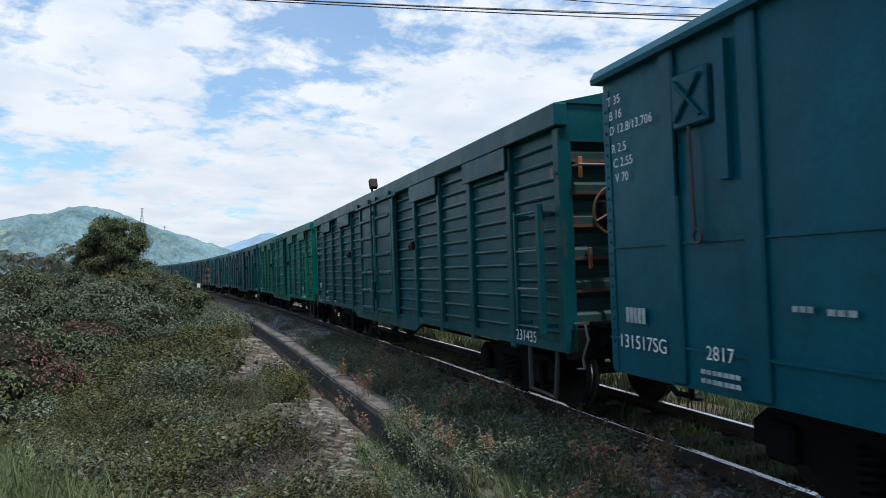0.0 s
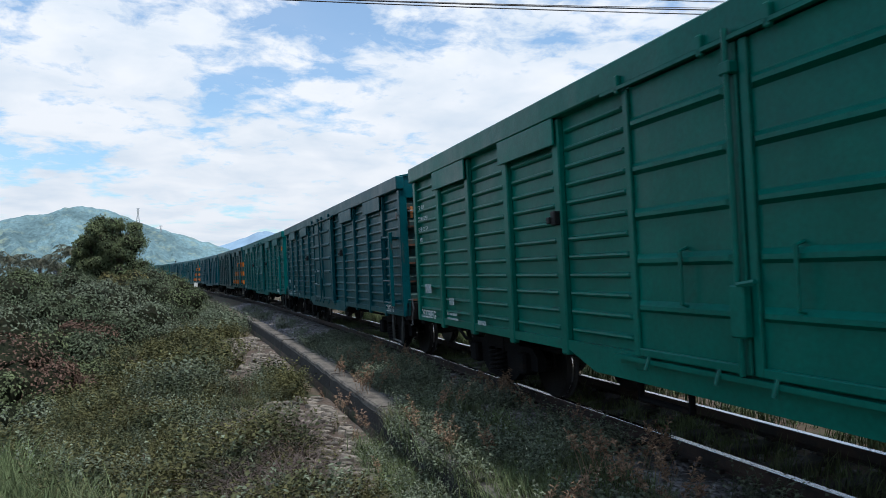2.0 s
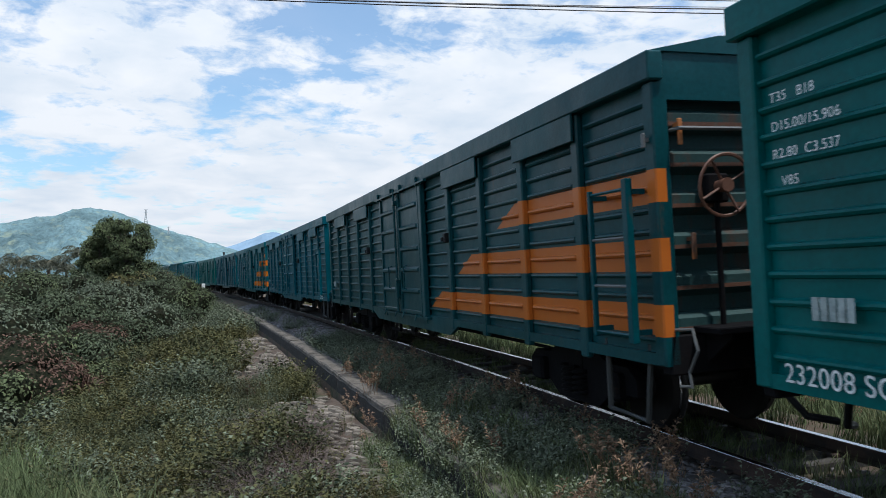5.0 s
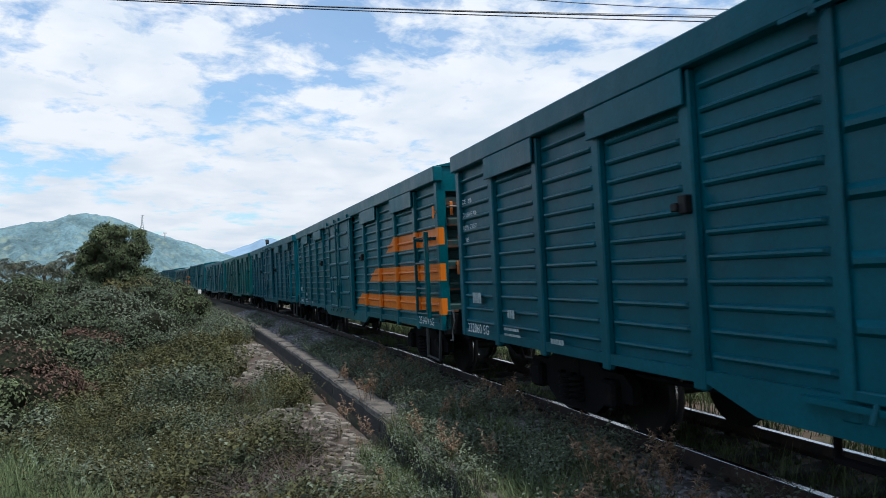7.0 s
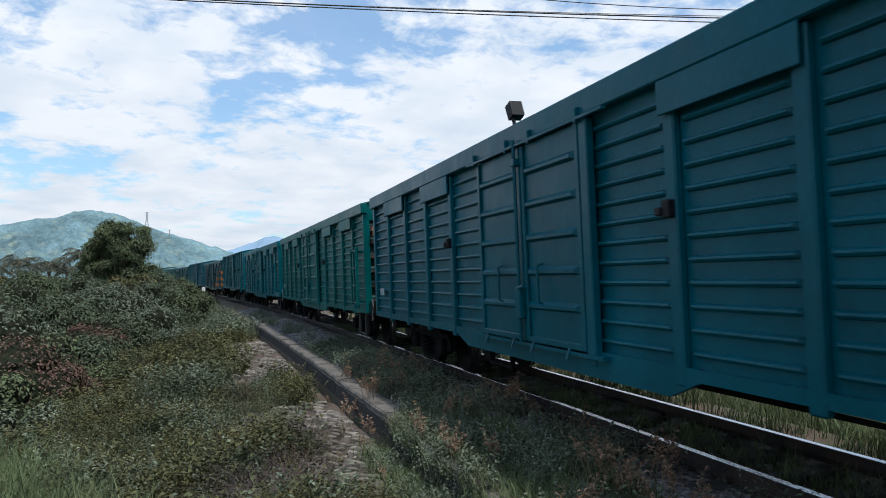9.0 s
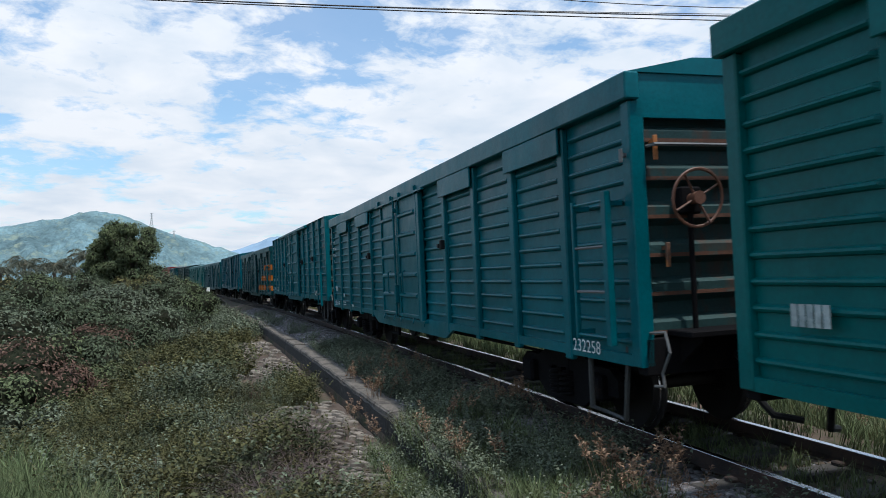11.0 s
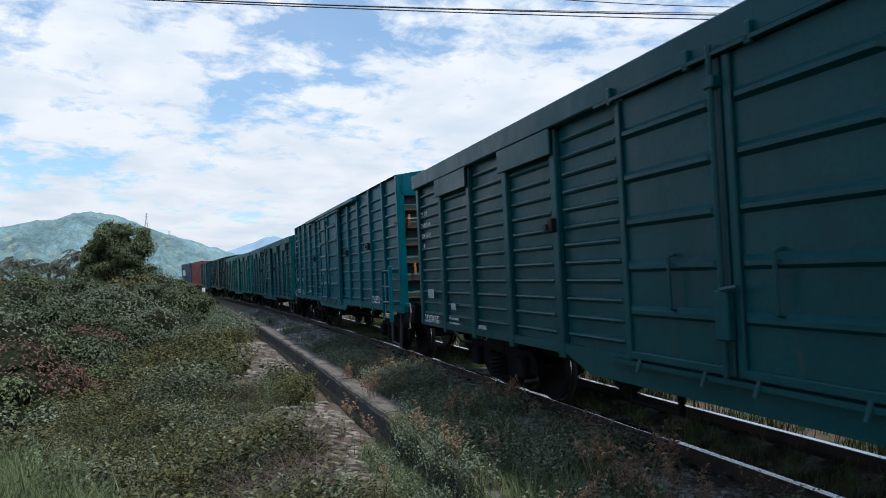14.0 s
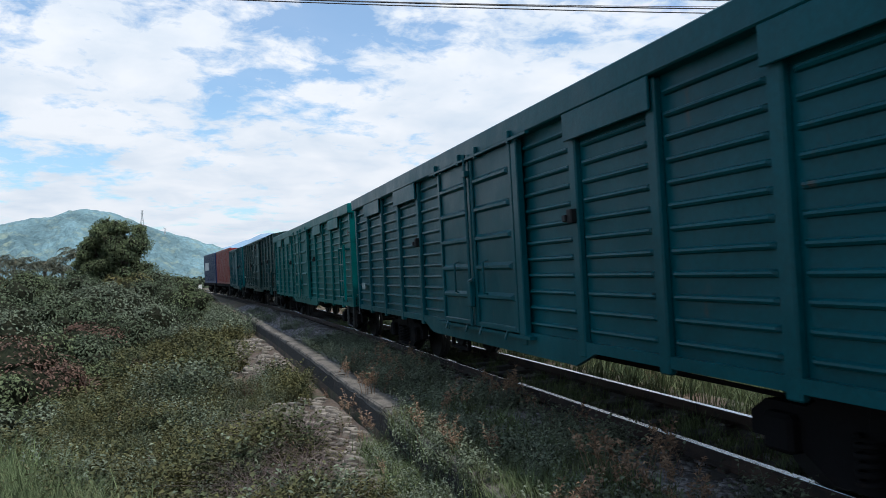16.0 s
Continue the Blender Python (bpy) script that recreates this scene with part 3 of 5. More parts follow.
def eave_wagon(colour, label, number="", length=15.0, inset=False, brand=True, wheel_mat=None, data=True, roof_bracket=False):
    """A box wagon with an overhanging eave whose flaps hang over every second bay."""
    root = new("box_wagon")
    mat = PAINTS[colour]
    stripes = "striped" in colour
    bay = (length - 2.6) / 10
    ys = [-length / 2 + i * bay for i in range(6)] + [1.3 + i * bay for i in range(6)]
    for s in (-1, 1):
        for i in range(11):
            if i == 5:
                if s > 0:
                    part("side_panel", shape(("mid_panel", length), ribbed_panel(s, ys[5], ys[6], SILL, EAVE0 + 0.1, 12)), mat, root)
                continue
            part("side_panel", shape(("panel", length, s, i), ribbed_panel(s, ys[i], ys[i + 1], SILL, EAVE0 + 0.1, 12)), mat, root)
        for i, y in enumerate(ys):
            if i in (0, 11):
                continue
            part("side_post", shape(("post", length, s, i), plain_box(min(s * HW, s * (HW - 0.07)), max(s * HW, s * (HW - 0.07)), y - 0.065, y + 0.065, SILL - 0.05, EAVE0 - 0.003, 0.014)), mat, root)

        def sill(bm):
            o = [(-length / 2, SILL), (length / 2, SILL), (length / 2, 0.9), (-length / 2, 0.9)]
            if s < 0:
                o = [(-length / 2, SILL), (-2.75, SILL), (-2.4, 0.67), (2.0, 0.67), (2.45, SILL), (length / 2, SILL), (length / 2, 0.9), (-length / 2, 0.9)]
            prism(bm, o, min(s * (HW - 0.06), s * (HW - 0.012)), max(s * (HW - 0.06), s * (HW - 0.012)))
        part("side_sill", shape(("side_sill", length, s), sill), mat, root)

        def eave(bm):
            x0, x1 = s * (HW - 0.09), s * (HW + 0.05)
            soft_box(bm, min(x0, x1), max(x0, x1), -length / 2 - 0.04, length / 2 + 0.04, EAVE0, EAVE1, 0.012)
        ev = part("eave", shape(("eave", length, s), eave), mat, root)
        for i in (1, 3, 7, 9):
            part("eave_flap", shape(("eave_flap", length, s, i), plain_box(min(s * (HW + 0.02), s * (HW + 0.046)), max(s * (HW + 0.02), s * (HW + 0.046)), ys[i] - 0.05, ys[i + 1] + 0.06, FLAP, EAVE0 - 0.001, 0.006)), mat, ev)
    part("roof", shape(("roof", length), lambda bm: prism_y(bm, [(-HW - 0.02, EAVE1 + 0.002), (HW + 0.02, EAVE1 + 0.002), (0.75, EAVE1 + 0.14), (0, EAVE1 + 0.17), (-0.75, EAVE1 + 0.14)], -length / 2 - 0.02, length / 2 + 0.02)), mat, root)
    part("lining", shape(("lining", length), plain_box(-HW + 0.09, HW - 0.09, -length / 2 + 0.15, length / 2 - 0.15, 1.05, 3.15)), M_UNDER, root)
    for e in (-1, 1):
        end_wall(root, length, e, mat)
    sliding_door(root, -1.28, 1.28, mat)
    ladder(root, length, PAINTS["dark_green"] if stripes else mat)
    hand_brake(root, length, wheel_mat or M_TAN)
    for y in (ys[4], ys[7]):
        part("door_latch", shape(("door_latch", y), lambda bm: (soft_box(bm, -HW - 0.06, -HW + 0.01, y - 0.045, y + 0.045, 1.96, 2.09, 0.01), soft_box(bm, -HW - 0.08, -HW - 0.02, y + 0.03, y + 0.1, 1.98, 2.04, 0.008))), M_BLACK, root)
    underframe(root, length, mat)
    rear, front = length / 2, -length / 2
    rows = []
    if brand:
        rows += [(0.3, rear - 0.5, 1.24, 0.13), (0.3, 1.0, 1.5, 0.12)]
    if data and number:
        rows += [("T35   B18", rear - 0.27, 2.5, 0.06), ("D15.00/15.906", rear - 0.27, 2.33, 0.06), ("R2.80  C3.537", rear - 0.27, 2.17, 0.06), ("V85", rear - 0.33, 2.01, 0.06),
                 (0.2, rear - 1.62, 1.1, 0.09), (0.42, rear - 1.5, 0.96, 0.03), (0.46, rear - 1.5, 0.9, 0.025), (0.28, rear - 2.7, 0.9, 0.05)]
    if number:
        rows += [(number, rear - 0.26, 0.87, 0.12), (number if stripes or inset else number[:6], front + (2.05 if inset else 1.12), 0.86, 0.12)]
        if inset:
            rows += [(0.3, front + 2.0, 1.1, 0.12)]
    marks(root, rows)
    if roof_bracket:
        part("roof_bracket", shape("roof_bracket", lambda bm: (tube(bm, [(-HW - 0.03, 0.1, EAVE1 - 0.02), (-HW - 0.03, 0.16, EAVE1 + 0.12)], 0.02, 6), prism(bm, [(0.08, EAVE1 + 0.1), (0.2, EAVE1 + 0.06), (0.28, EAVE1 + 0.22), (0.15, EAVE1 + 0.26)], -HW - 0.06, -HW + 0.08))), M_BLACK, root, "dark bracket bent up above the eave")
    return finish(root, label)


def tall_wagon(colour, label, number="", length=14.0, rusty=True):
    """A box wagon whose posts run up to the roof edge, with no flaps."""
    root = new("box_wagon")
    mat = PAINTS[colour]
    bay = (length - 2.7) / 10
    ys = [-length / 2 + i * bay for i in range(6)] + [1.35 + i * bay for i in range(6)]
    top, foot = 3.36, 0.93
    for s in (-1, 1):
        for i in range(11):
            if i == 5 and s < 0:
                continue
            part("side_panel", shape(("tall_panel", length, s, i), ribbed_panel(s, ys[i], ys[i + 1], foot, top, 11)), mat, root)
        for i, y in enumerate(ys):
            if i in (0, 11):
                continue
            part("side_post", shape(("tall_post", length, s, i), plain_box(min(s * HW, s * (HW - 0.07)), max(s * HW, s * (HW - 0.07)), y - 0.06, y + 0.06, foot - 0.04, (top - 0.11 if 3 <= i <= 8 else top + 0.01), 0.014)), mat, root)

        def sill(bm):
            o = [(-length / 2, foot), (length / 2, foot), (length / 2, 1.05), (-length / 2, 1.05)]
            if s < 0:
                o = [(-length / 2, foot), (-2.1, foot), (-1.8, 0.8), (1.8, 0.8), (2.1, foot), (length / 2, foot), (length / 2, 1.05), (-length / 2, 1.05)]
            prism(bm, o, min(s * (HW - 0.06), s * (HW - 0.012)), max(s * (HW - 0.06), s * (HW - 0.012)))
        part("side_sill", shape(("tall_sill", length, s), sill), mat, root)
    part("door_header", shape(("door_header", length), lambda bm: soft_box(bm, -HW - 0.09, -HW + 0.03, ys[3] - 0.06, ys[8] + 0.06, top - 0.1, top - 0.02, 0.01)), mat, root)
    part("roof", shape(("tall_roof", length), lambda bm: prism_y(bm, [(-HW - 0.01, top + 0.002), (HW + 0.01, top + 0.002), (0.75, top + 0.1), (-0.75, top + 0.1)], -length / 2, length / 2)), mat, root)
    part("lining", shape(("lining", length), plain_box(-HW + 0.09, HW - 0.09, -length / 2 + 0.15, length / 2 - 0.15, 1.05, 3.15)), M_UNDER, root)
    for e in (-1, 1):
        end_wall(root, length, e, mat, rusty, foot, top, top + 0.008)
    sliding_door(root, -1.33, 1.33, mat, 1.02, 3.2)
    ladder(root, length, mat, 0.8, 1.72)
    hand_brake(root, length, M_TAN, False)
    for y, z in ((ys[4], 2.15), (ys[7], 2.15), (ys[2], 2.2)):
        part("door_latch", shape(("tall_latch", y, z), lambda bm: (soft_box(bm, -HW - 0.06, -HW + 0.01, y - 0.045, y + 0.045, z - 0.07, z + 0.07, 0.01), soft_box(bm, -HW - 0.08, -HW - 0.02, y + 0.03, y + 0.1, z - 0.03, z + 0.03, 0.008))), M_BLACK, root)
    underframe(root, length, mat)
    rear = length / 2
    rows = [(0.32, 1.05, 1.6, 0.14), (0.3, rear - 0.36, 1.49, 0.12), (0.4, rear - 1.5, 1.19, 0.03), (0.44, rear - 1.5, 1.13, 0.03), (0.44, rear - 1.5, 1.07, 0.03), (0.4, rear - 3.1, 1.16, 0.06)]
    if number:
        rows += [("T35    B19", rear - 0.24, 3.05, 0.06), ("D14/14.942", rear - 0.26, 2.86, 0.06), ("R2.70  C3.6", rear - 0.28, 2.67, 0.06), ("V80", rear - 0.3, 2.48, 0.06), ("2552" if "552" in number else 0.26, rear - 1.55, 1.52, 0.09)]
        rows += [(number + ("SG" if "552" in number else ""), rear - 0.28, 1.1, 0.13), (number[:6], -rear + 2.2, 1.06, 0.15)]
    marks(root, rows)
    return finish(root, label)


def smooth_wagon(colour, label, length=12.8):
    """An older box wagon of smooth riveted sheet with a rounded roof."""
    root = new("box_wagon")
    mat = PAINTS[colour]
    for s in (-1, 1):
        part("side_wall", shape(("smooth_wall", length, s), plain_box(min(s * (HW - 0.03), s * (HW - 0.06)), max(s * (HW - 0.03), s * (HW - 0.06)), -length / 2, length / 2, 0.75, 3.19)), mat, root)
        for i, y in enumerate((-5.47, -4.64, -3.6, -2.6, -1.6, 1.6, 2.6, 3.6, 4.64, 5.47)):
            p = part("side_post", shape(("smooth_post", s, i), plain_box(min(s * (HW + 0.01), s * (HW - 0.035)), max(s * (HW + 0.01), s * (HW - 0.035)), y - 0.08, y + 0.08, 0.77, 3.17, 0.014)), mat, root)
        for e, y in ((-1, -length / 2), (1, length / 2)):
            part("corner_strip", shape(("corner_strip", s, e), lambda bm: (box(bm, min(s * (HW - 0.02), s * (HW - 0.04)), max(s * (HW - 0.02), s * (HW - 0.04)), min(y, y - e * 0.09), max(y, y - e * 0.09), 0.77, 3.06), [soft_box(bm, min(s * (HW - 0.025), s * (HW - 0.008)), max(s * (HW - 0.025), s * (HW - 0.008)), min(y - e * 0.055, y - e * 0.03), max(y - e * 0.055, y - e * 0.03), z, z + 0.025, 0.005) for z in [0.9 + 0.09 * k for k in range(23)]])), mat, root, "riveted corner strip")
        part("seam_strip", shape(("seam_strip", s), lambda bm: (box(bm, min(s * (HW - 0.012), s * (HW - 0.03)), max(s * (HW - 0.012), s * (HW - 0.03)), -length / 2 + 0.1, length / 2 - 0.1, 1.76, 1.775), box(bm, min(s * (HW - 0.008), s * (HW - 0.03)), max(s * (HW - 0.008), s * (HW - 0.03)), -length / 2, length / 2, 1.02, 1.04))), mat, root)
    prof = [(HW + 0.05, 3.14)] + [((HW + 0.06) * math.cos(a), 3.18 + 0.28 * math.sin(a)) for a in (math.pi * k / 12 for k in range(13))] + [(-HW - 0.05, 3.14)]
    part("roof", shape("round_roof", lambda bm: prism_y(bm, prof, -length / 2 - 0.06, length / 2 + 0.06), False), mat, root, "rounded sheet roof")
    for e in (-1, 1):
        y = e * length / 2
        part("end_wall", shape(("smooth_end", e), plain_box(-HW + 0.05, HW - 0.05, min(y - e * 0.002, y - e * 0.05), max(y - e * 0.002, y - e * 0.05), 0.8, 3.2)), mat, root)
    for y in (5.18, -5.18):
        v = part("vent_shutter", shape(("vent", y), lambda bm: (soft_box(bm, -HW - 0.03, -HW + 0.035, y - 0.19, y + 0.19, 2.55, 2.93, 0.014), tube(bm, [(-HW - 0.045, y - 0.14, 2.88), (-HW - 0.045, y + 0.14, 2.6)], 0.014, 6), tube(bm, [(-HW - 0.045, y + 0.14, 2.88), (-HW - 0.045, y - 0.14, 2.6)], 0.014, 6))), mat, root)
        part("shutter_rod", shape(("vent_rod", y), lambda bm: (tube(bm, [(-HW - 0.02, y + 0.02, 2.55), (-HW - 0.02, y, 1.84)], 0.012, 6), hoop(bm, (-HW - 0.03, y - 0.04, 1.8), (1, 0, 0), 0.045, 0.012, 14, 5))), M_STEP, v)
        part("shutter_guide", shape(("vent_guide", y), plain_box(-HW - 0.02, -HW + 0.03, y - 0.36, y - 0.26, 2.15, 3.04)), mat, v)
        part("shutter_guide", shape(("vent_guide_thin", y), plain_box(-HW - 0.02, -HW + 0.03, y + 0.21, y + 0.24, 2.1, 2.6)), mat, v)
    sliding_door(root, -1.28, 1.28, mat)
    hand_brake(root, length, M_TAN)
    underframe(root, length, mat)
    r = length / 2
    rows = [("T 35", r - 0.12, 2.92, 0.075), ("B 16", r - 0.14, 2.8, 0.075), ("D 12.8/13.706", r - 0.14, 2.68, 0.075), ("R 2.5", r - 0.16, 2.53, 0.075), ("C 2.55", r - 0.18, 2.41, 0.075), ("V 70", r - 0.2, 2.29, 0.075), (0.28, r - 0.28, 1.17, 0.12), ("131517SG", r - 0.16, 0.97, 0.112), ("2817", r - 1.26, 0.98, 0.1), (0.16, r - 2.05, 1.33, 0.035), (0.2, r - 2.3, 1.32, 0.035), (0.4, r - 1.2, 0.88, 0.03), (0.4, r - 1.2, 0.82, 0.03)]
    marks(root, rows)
    return finish(root, label)


def container_wagon(colour, label, length=10.0, panel=False):
    """A flat wagon; the container on it is a part of the load that rides with it."""
    root = new("container_wagon")
    part("deck", shape(("deck", length), plain_box(-1.25, 1.25, -length / 2, length / 2, 0.86, 1.05, 0.02)), M_UNDER, root)
    box_mat = PAINTS[colour]

    def walls(bm):
        n = int(length / 0.28)
        for s in (-1, 1):
            for i in range(n):
                y = -length / 2 + 0.15 + i * (length - 0.3) / n
                d = (length - 0.3) / n
                box(bm, min(s * 1.2, s * (1.22 if i % 2 else 1.18)), max(s * 1.2, s * (1.22 if i % 2 else 1.18)), y, y + d, 1.2, 3.5)
        soft_box(bm, -1.19, 1.19, -length / 2 + 0.12, length / 2 - 0.12, 1.08, 3.62, 0.02)
    c = part("container", shape(("container", length), walls), box_mat, root, label)
    part("corner_frame", shape(("container_frame", length), lambda bm: [soft_box(bm, sx * 1.16 - 0.07, sx * 1.16 + 0.07, sy * (length / 2 - 0.16) - 0.07, sy * (length / 2 - 0.16) + 0.07, 1.06, 3.66, 0.01) for sx in (-1, 1) for sy in (-1, 1)] + [soft_box(bm, sx * 1.2 - 0.04, sx * 1.2 + 0.04, -length / 2 + 0.1, length / 2 - 0.1, z - 0.06, z + 0.06, 0.01) for sx in (-1, 1) for z in (1.12, 3.6)]), box_mat, c)
    if panel:
        part("white_panel", shape("container_panel", plain_box(-1.245, -1.225, 0.6, 3.6, 2.2, 2.9)), M_WHITE, c, "white panel with a faded mark")
    underframe(root, length, M_UNDER)
    return tagged(root, "flat wagon with " + label, "goods wagon", "wagons of the goods train")


PAINTS = {
    "blue_teal": paint("blue_teal_paint", (0.0018, 0.0751, 0.1068), 0.73),
    "grey_green": paint("grey_green_paint", (0.0046, 0.0624, 0.0719), 0.63),
    "bright_green": paint("bright_green_paint", (0.0013, 0.1092, 0.0807), 0.73),
    "dark_green": paint("dark_green_paint", (0.0011, 0.0584, 0.0719), 0.64),
    "sea_green": paint("sea_green_paint", (0.0011, 0.0936, 0.0930), 0.70),
    "teal": paint("teal_paint", (0.0009, 0.0767, 0.1042), 0.68),
    "teal_striped": paint("striped_teal_paint", (0.0015, 0.0892, 0.1117), 0.70, (0.66, 0.17, 0.015)),
    "brown_striped": paint("striped_worn_paint", (0.0045, 0.0500, 0.0585), 0.64, (0.46, 0.125, 0.02)),
    "brown_green": paint("worn_brown_green_paint", (0.0070, 0.0375, 0.0394), 0.57),
    "blue_green": paint("blue_green_paint", (0.0013, 0.0961, 0.1175), 0.67),
    "red": paint("red_container_paint", (0.2200, 0.0187, 0.0154), 0.65),
    "blue": paint("blue_container_paint", (0.0099, 0.0253, 0.0825), 0.65),
}
S_START, SPEED, GAIN = 5.793, 12.9625, 0.0159


def build_train():
    """Each wagon with the place of its middle; plan: the gap after each wagon, in metres along the train."""
    rows = []
    first = smooth_wagon("blue_teal", "smooth blue-teal riveted steel box wagon with rounded roof")
    rows.append((first, 0.1 - 13.706 / 2))
    plan = [
        (15.9, lambda: eave_wagon("grey_green", "weathered grey-green ribbed steel box wagon with a roof bracket", "231435", roof_bracket=True)),
        (31.8, lambda: eave_wagon("bright_green", "bright green ribbed steel box wagon, freshly painted", "232288SG", inset=True)),
        (47.65, lambda: eave_wagon("dark_green", "dark dusty green ribbed steel box wagon", "232210 SG")),
        (63.8, lambda: eave_wagon("sea_green", "sea-green ribbed steel box wagon with orange brake wheel", "232008 SG", inset=True, wheel_mat=M_ORANGE)),
        (79.6, lambda: eave_wagon("brown_striped", "worn brown-green box wagon with faded orange stripes", "")),
        (95.35, lambda: eave_wagon("teal", "teal ribbed steel box wagon with dust-streaked sides", "232060 SG")),
        (111.35, lambda: eave_wagon("teal_striped", "teal box wagon with three bright orange stripes", "231419 SG", wheel_mat=M_ORANGE)),
        (127.15, lambda: eave_wagon("teal", "teal steel box wagon with a bracket standing above its eave", "", roof_bracket=True)),
        (143.3, lambda: eave_wagon("sea_green", "green ribbed steel box wagon with closed sliding doors", "")),
        (159.5, lambda: eave_wagon("blue_green", "blue-green ribbed steel box wagon with white stencils", "232258 SG")),
        (174.4, lambda: tall_wagon("blue_green", "tall green box wagon with posts up to the roof", "231570")),
        (190.95, lambda: eave_wagon("brown_striped", "weathered box wagon with dull orange stripes", "232034 SG")),
        (205.85, lambda: tall_wagon("teal", "tall teal box wagon with rust-lined end wall", "231552")),
        (222.5, lambda: eave_wagon("dark_green", "dark grey-green ribbed steel box wagon", "")),
        (237.1, lambda: eave_wagon("sea_green", "faded green ribbed steel box wagon", "")),
        (251.3, lambda: tall_wagon("brown_green", "dark weathered box wagon with close posts", "", 13.3)),
        (260.0, lambda: tall_wagon("dark_green", "short dark green box wagon", "", 8.0)),
        (271.3, lambda: container_wagon("red", "red steel freight container", 10.5)),
        (281.9, lambda: container_wagon("blue", "dark blue steel freight container with a white panel", 9.9, True)),
    ]
    gap = 0.1
    for after, build in plan:
        rows.append((build(), (gap + after) / 2))
        gap = after
    return rows


TRAIN = build_train()


def motions():
    """The train rolls past at a nearly steady speed; its axles turn with it."""
    times_ = [0.5 * i for i in range(33)]
    for ob, at in TRAIN:
        walk(ob, [(t, on_track(S_START - SPEED * t - GAIN * t * t + at)) for t in times_])
    for axle in ROLLING:
        if axle.parent.parent not in NEAR_WAGONS:
            continue
        y = axle.matrix_basis.translation.y
        walk(axle, [(n / 30, pose(0, y, 0.415) @ Matrix.Rotation((SPEED * n / 30 + GAIN * (n / 30) ** 2) / 0.425, 4, "X")) for n in range(481)])


NEAR_WAGONS = [ob for ob, at in TRAIN[1:16]]

# ---- ground, track bed ----
M_GROUND = material("soil", (0.085, 0.06, 0.04), rough=0.95, vary=0.35, grain=9, large=0.5, bump=0.6, second=(0.04, 0.05, 0.022), patch=0.48, spread=0.15, distance=0.05)
M_BALLAST = material("ballast_stone", (0.15, 0.145, 0.15), rough=0.9, vary=0.25, grain=60, large=4.0, bump=0.3, rand=0.55, second=(0.10, 0.065, 0.045), patch=0.55)
M_CONCRETE = material("old_concrete", (0.125, 0.11, 0.092), rough=0.92, vary=0.3, grain=30, large=1.4, bump=0.5, second=(0.04, 0.034, 0.028), patch=0.46, spread=0.15, distance=0.02)
M_DARKFACE = material("near_black_concrete", (0.017, 0.016, 0.014), rough=0.95, vary=0.4, grain=14, large=1.1, bump=0.6, second=(0.06, 0.05, 0.04), patch=0.58, spread=0.12, distance=0.02)
M_SLEEPER = material("sleeper_concrete", (0.05, 0.047, 0.044), rough=0.9, vary=0.3, grain=30, large=3, bump=0.4)
M_STONE = material("pitching_stone", (0.2, 0.175, 0.145), rough=0.9, vary=0.3, grain=24, large=2.5, bump=0.6, rand=0.45, second=(0.09, 0.075, 0.06), patch=0.5, spread=0.15, distance=0.02)
M_MORTAR = material("earthy_mortar", (0.075, 0.054, 0.04), rough=0.95, vary=0.35, grain=12, large=1.5, bump=0.8, distance=0.04)


def ground_height(left, s):
    """Height of the ground beside the track: ballast crown, kerb line, bank, then the low scrub."""
    pts = [(-400, -1.6), (-60, -1.3), (-8, -0.75), (-3.2, -0.5), (-1.7, -0.12), (-1.0, -0.16), (1.1, -0.2), (1.94, -0.42), (2.29, -0.5), (2.32, -0.84), (2.7, -0.87), (3.1, -0.93), (4.2, -1.02), (5.5, -1.1), (7.2, -1.35), (9, -2.2), (16, -2.4), (90, -2.6), (400, -3)]
    z = pts[-1][1]
    for (a, za), (b, zb) in zip(pts, pts[1:]):
        if left <= b:
            z = za + (zb - za) * max(0.0, (left - a) / (b - a))
            break
    if left > 2.3:
        near = max(0.0, min(1.0, (5.2 - s) / 3.0)) * max(0.0, min(1.0, (10 - left) / 4))
        z = z * (1 - near) + (-0.3) * near
    return z


def bumps(x, y):
    return 0.1 * noise.noise(Vector((x * 0.5, y * 0.5, 0))) + 0.04 * noise.noise(Vector((x * 2, y * 2, 3)))


def floor_at(s, left):
    """The ground point beside the track."""
    x, y = beside(s, left)
    z = ground_height(left, s)
    return x, y, z + (bumps(x, y) if 2.4 < left < 100 else 0.0)


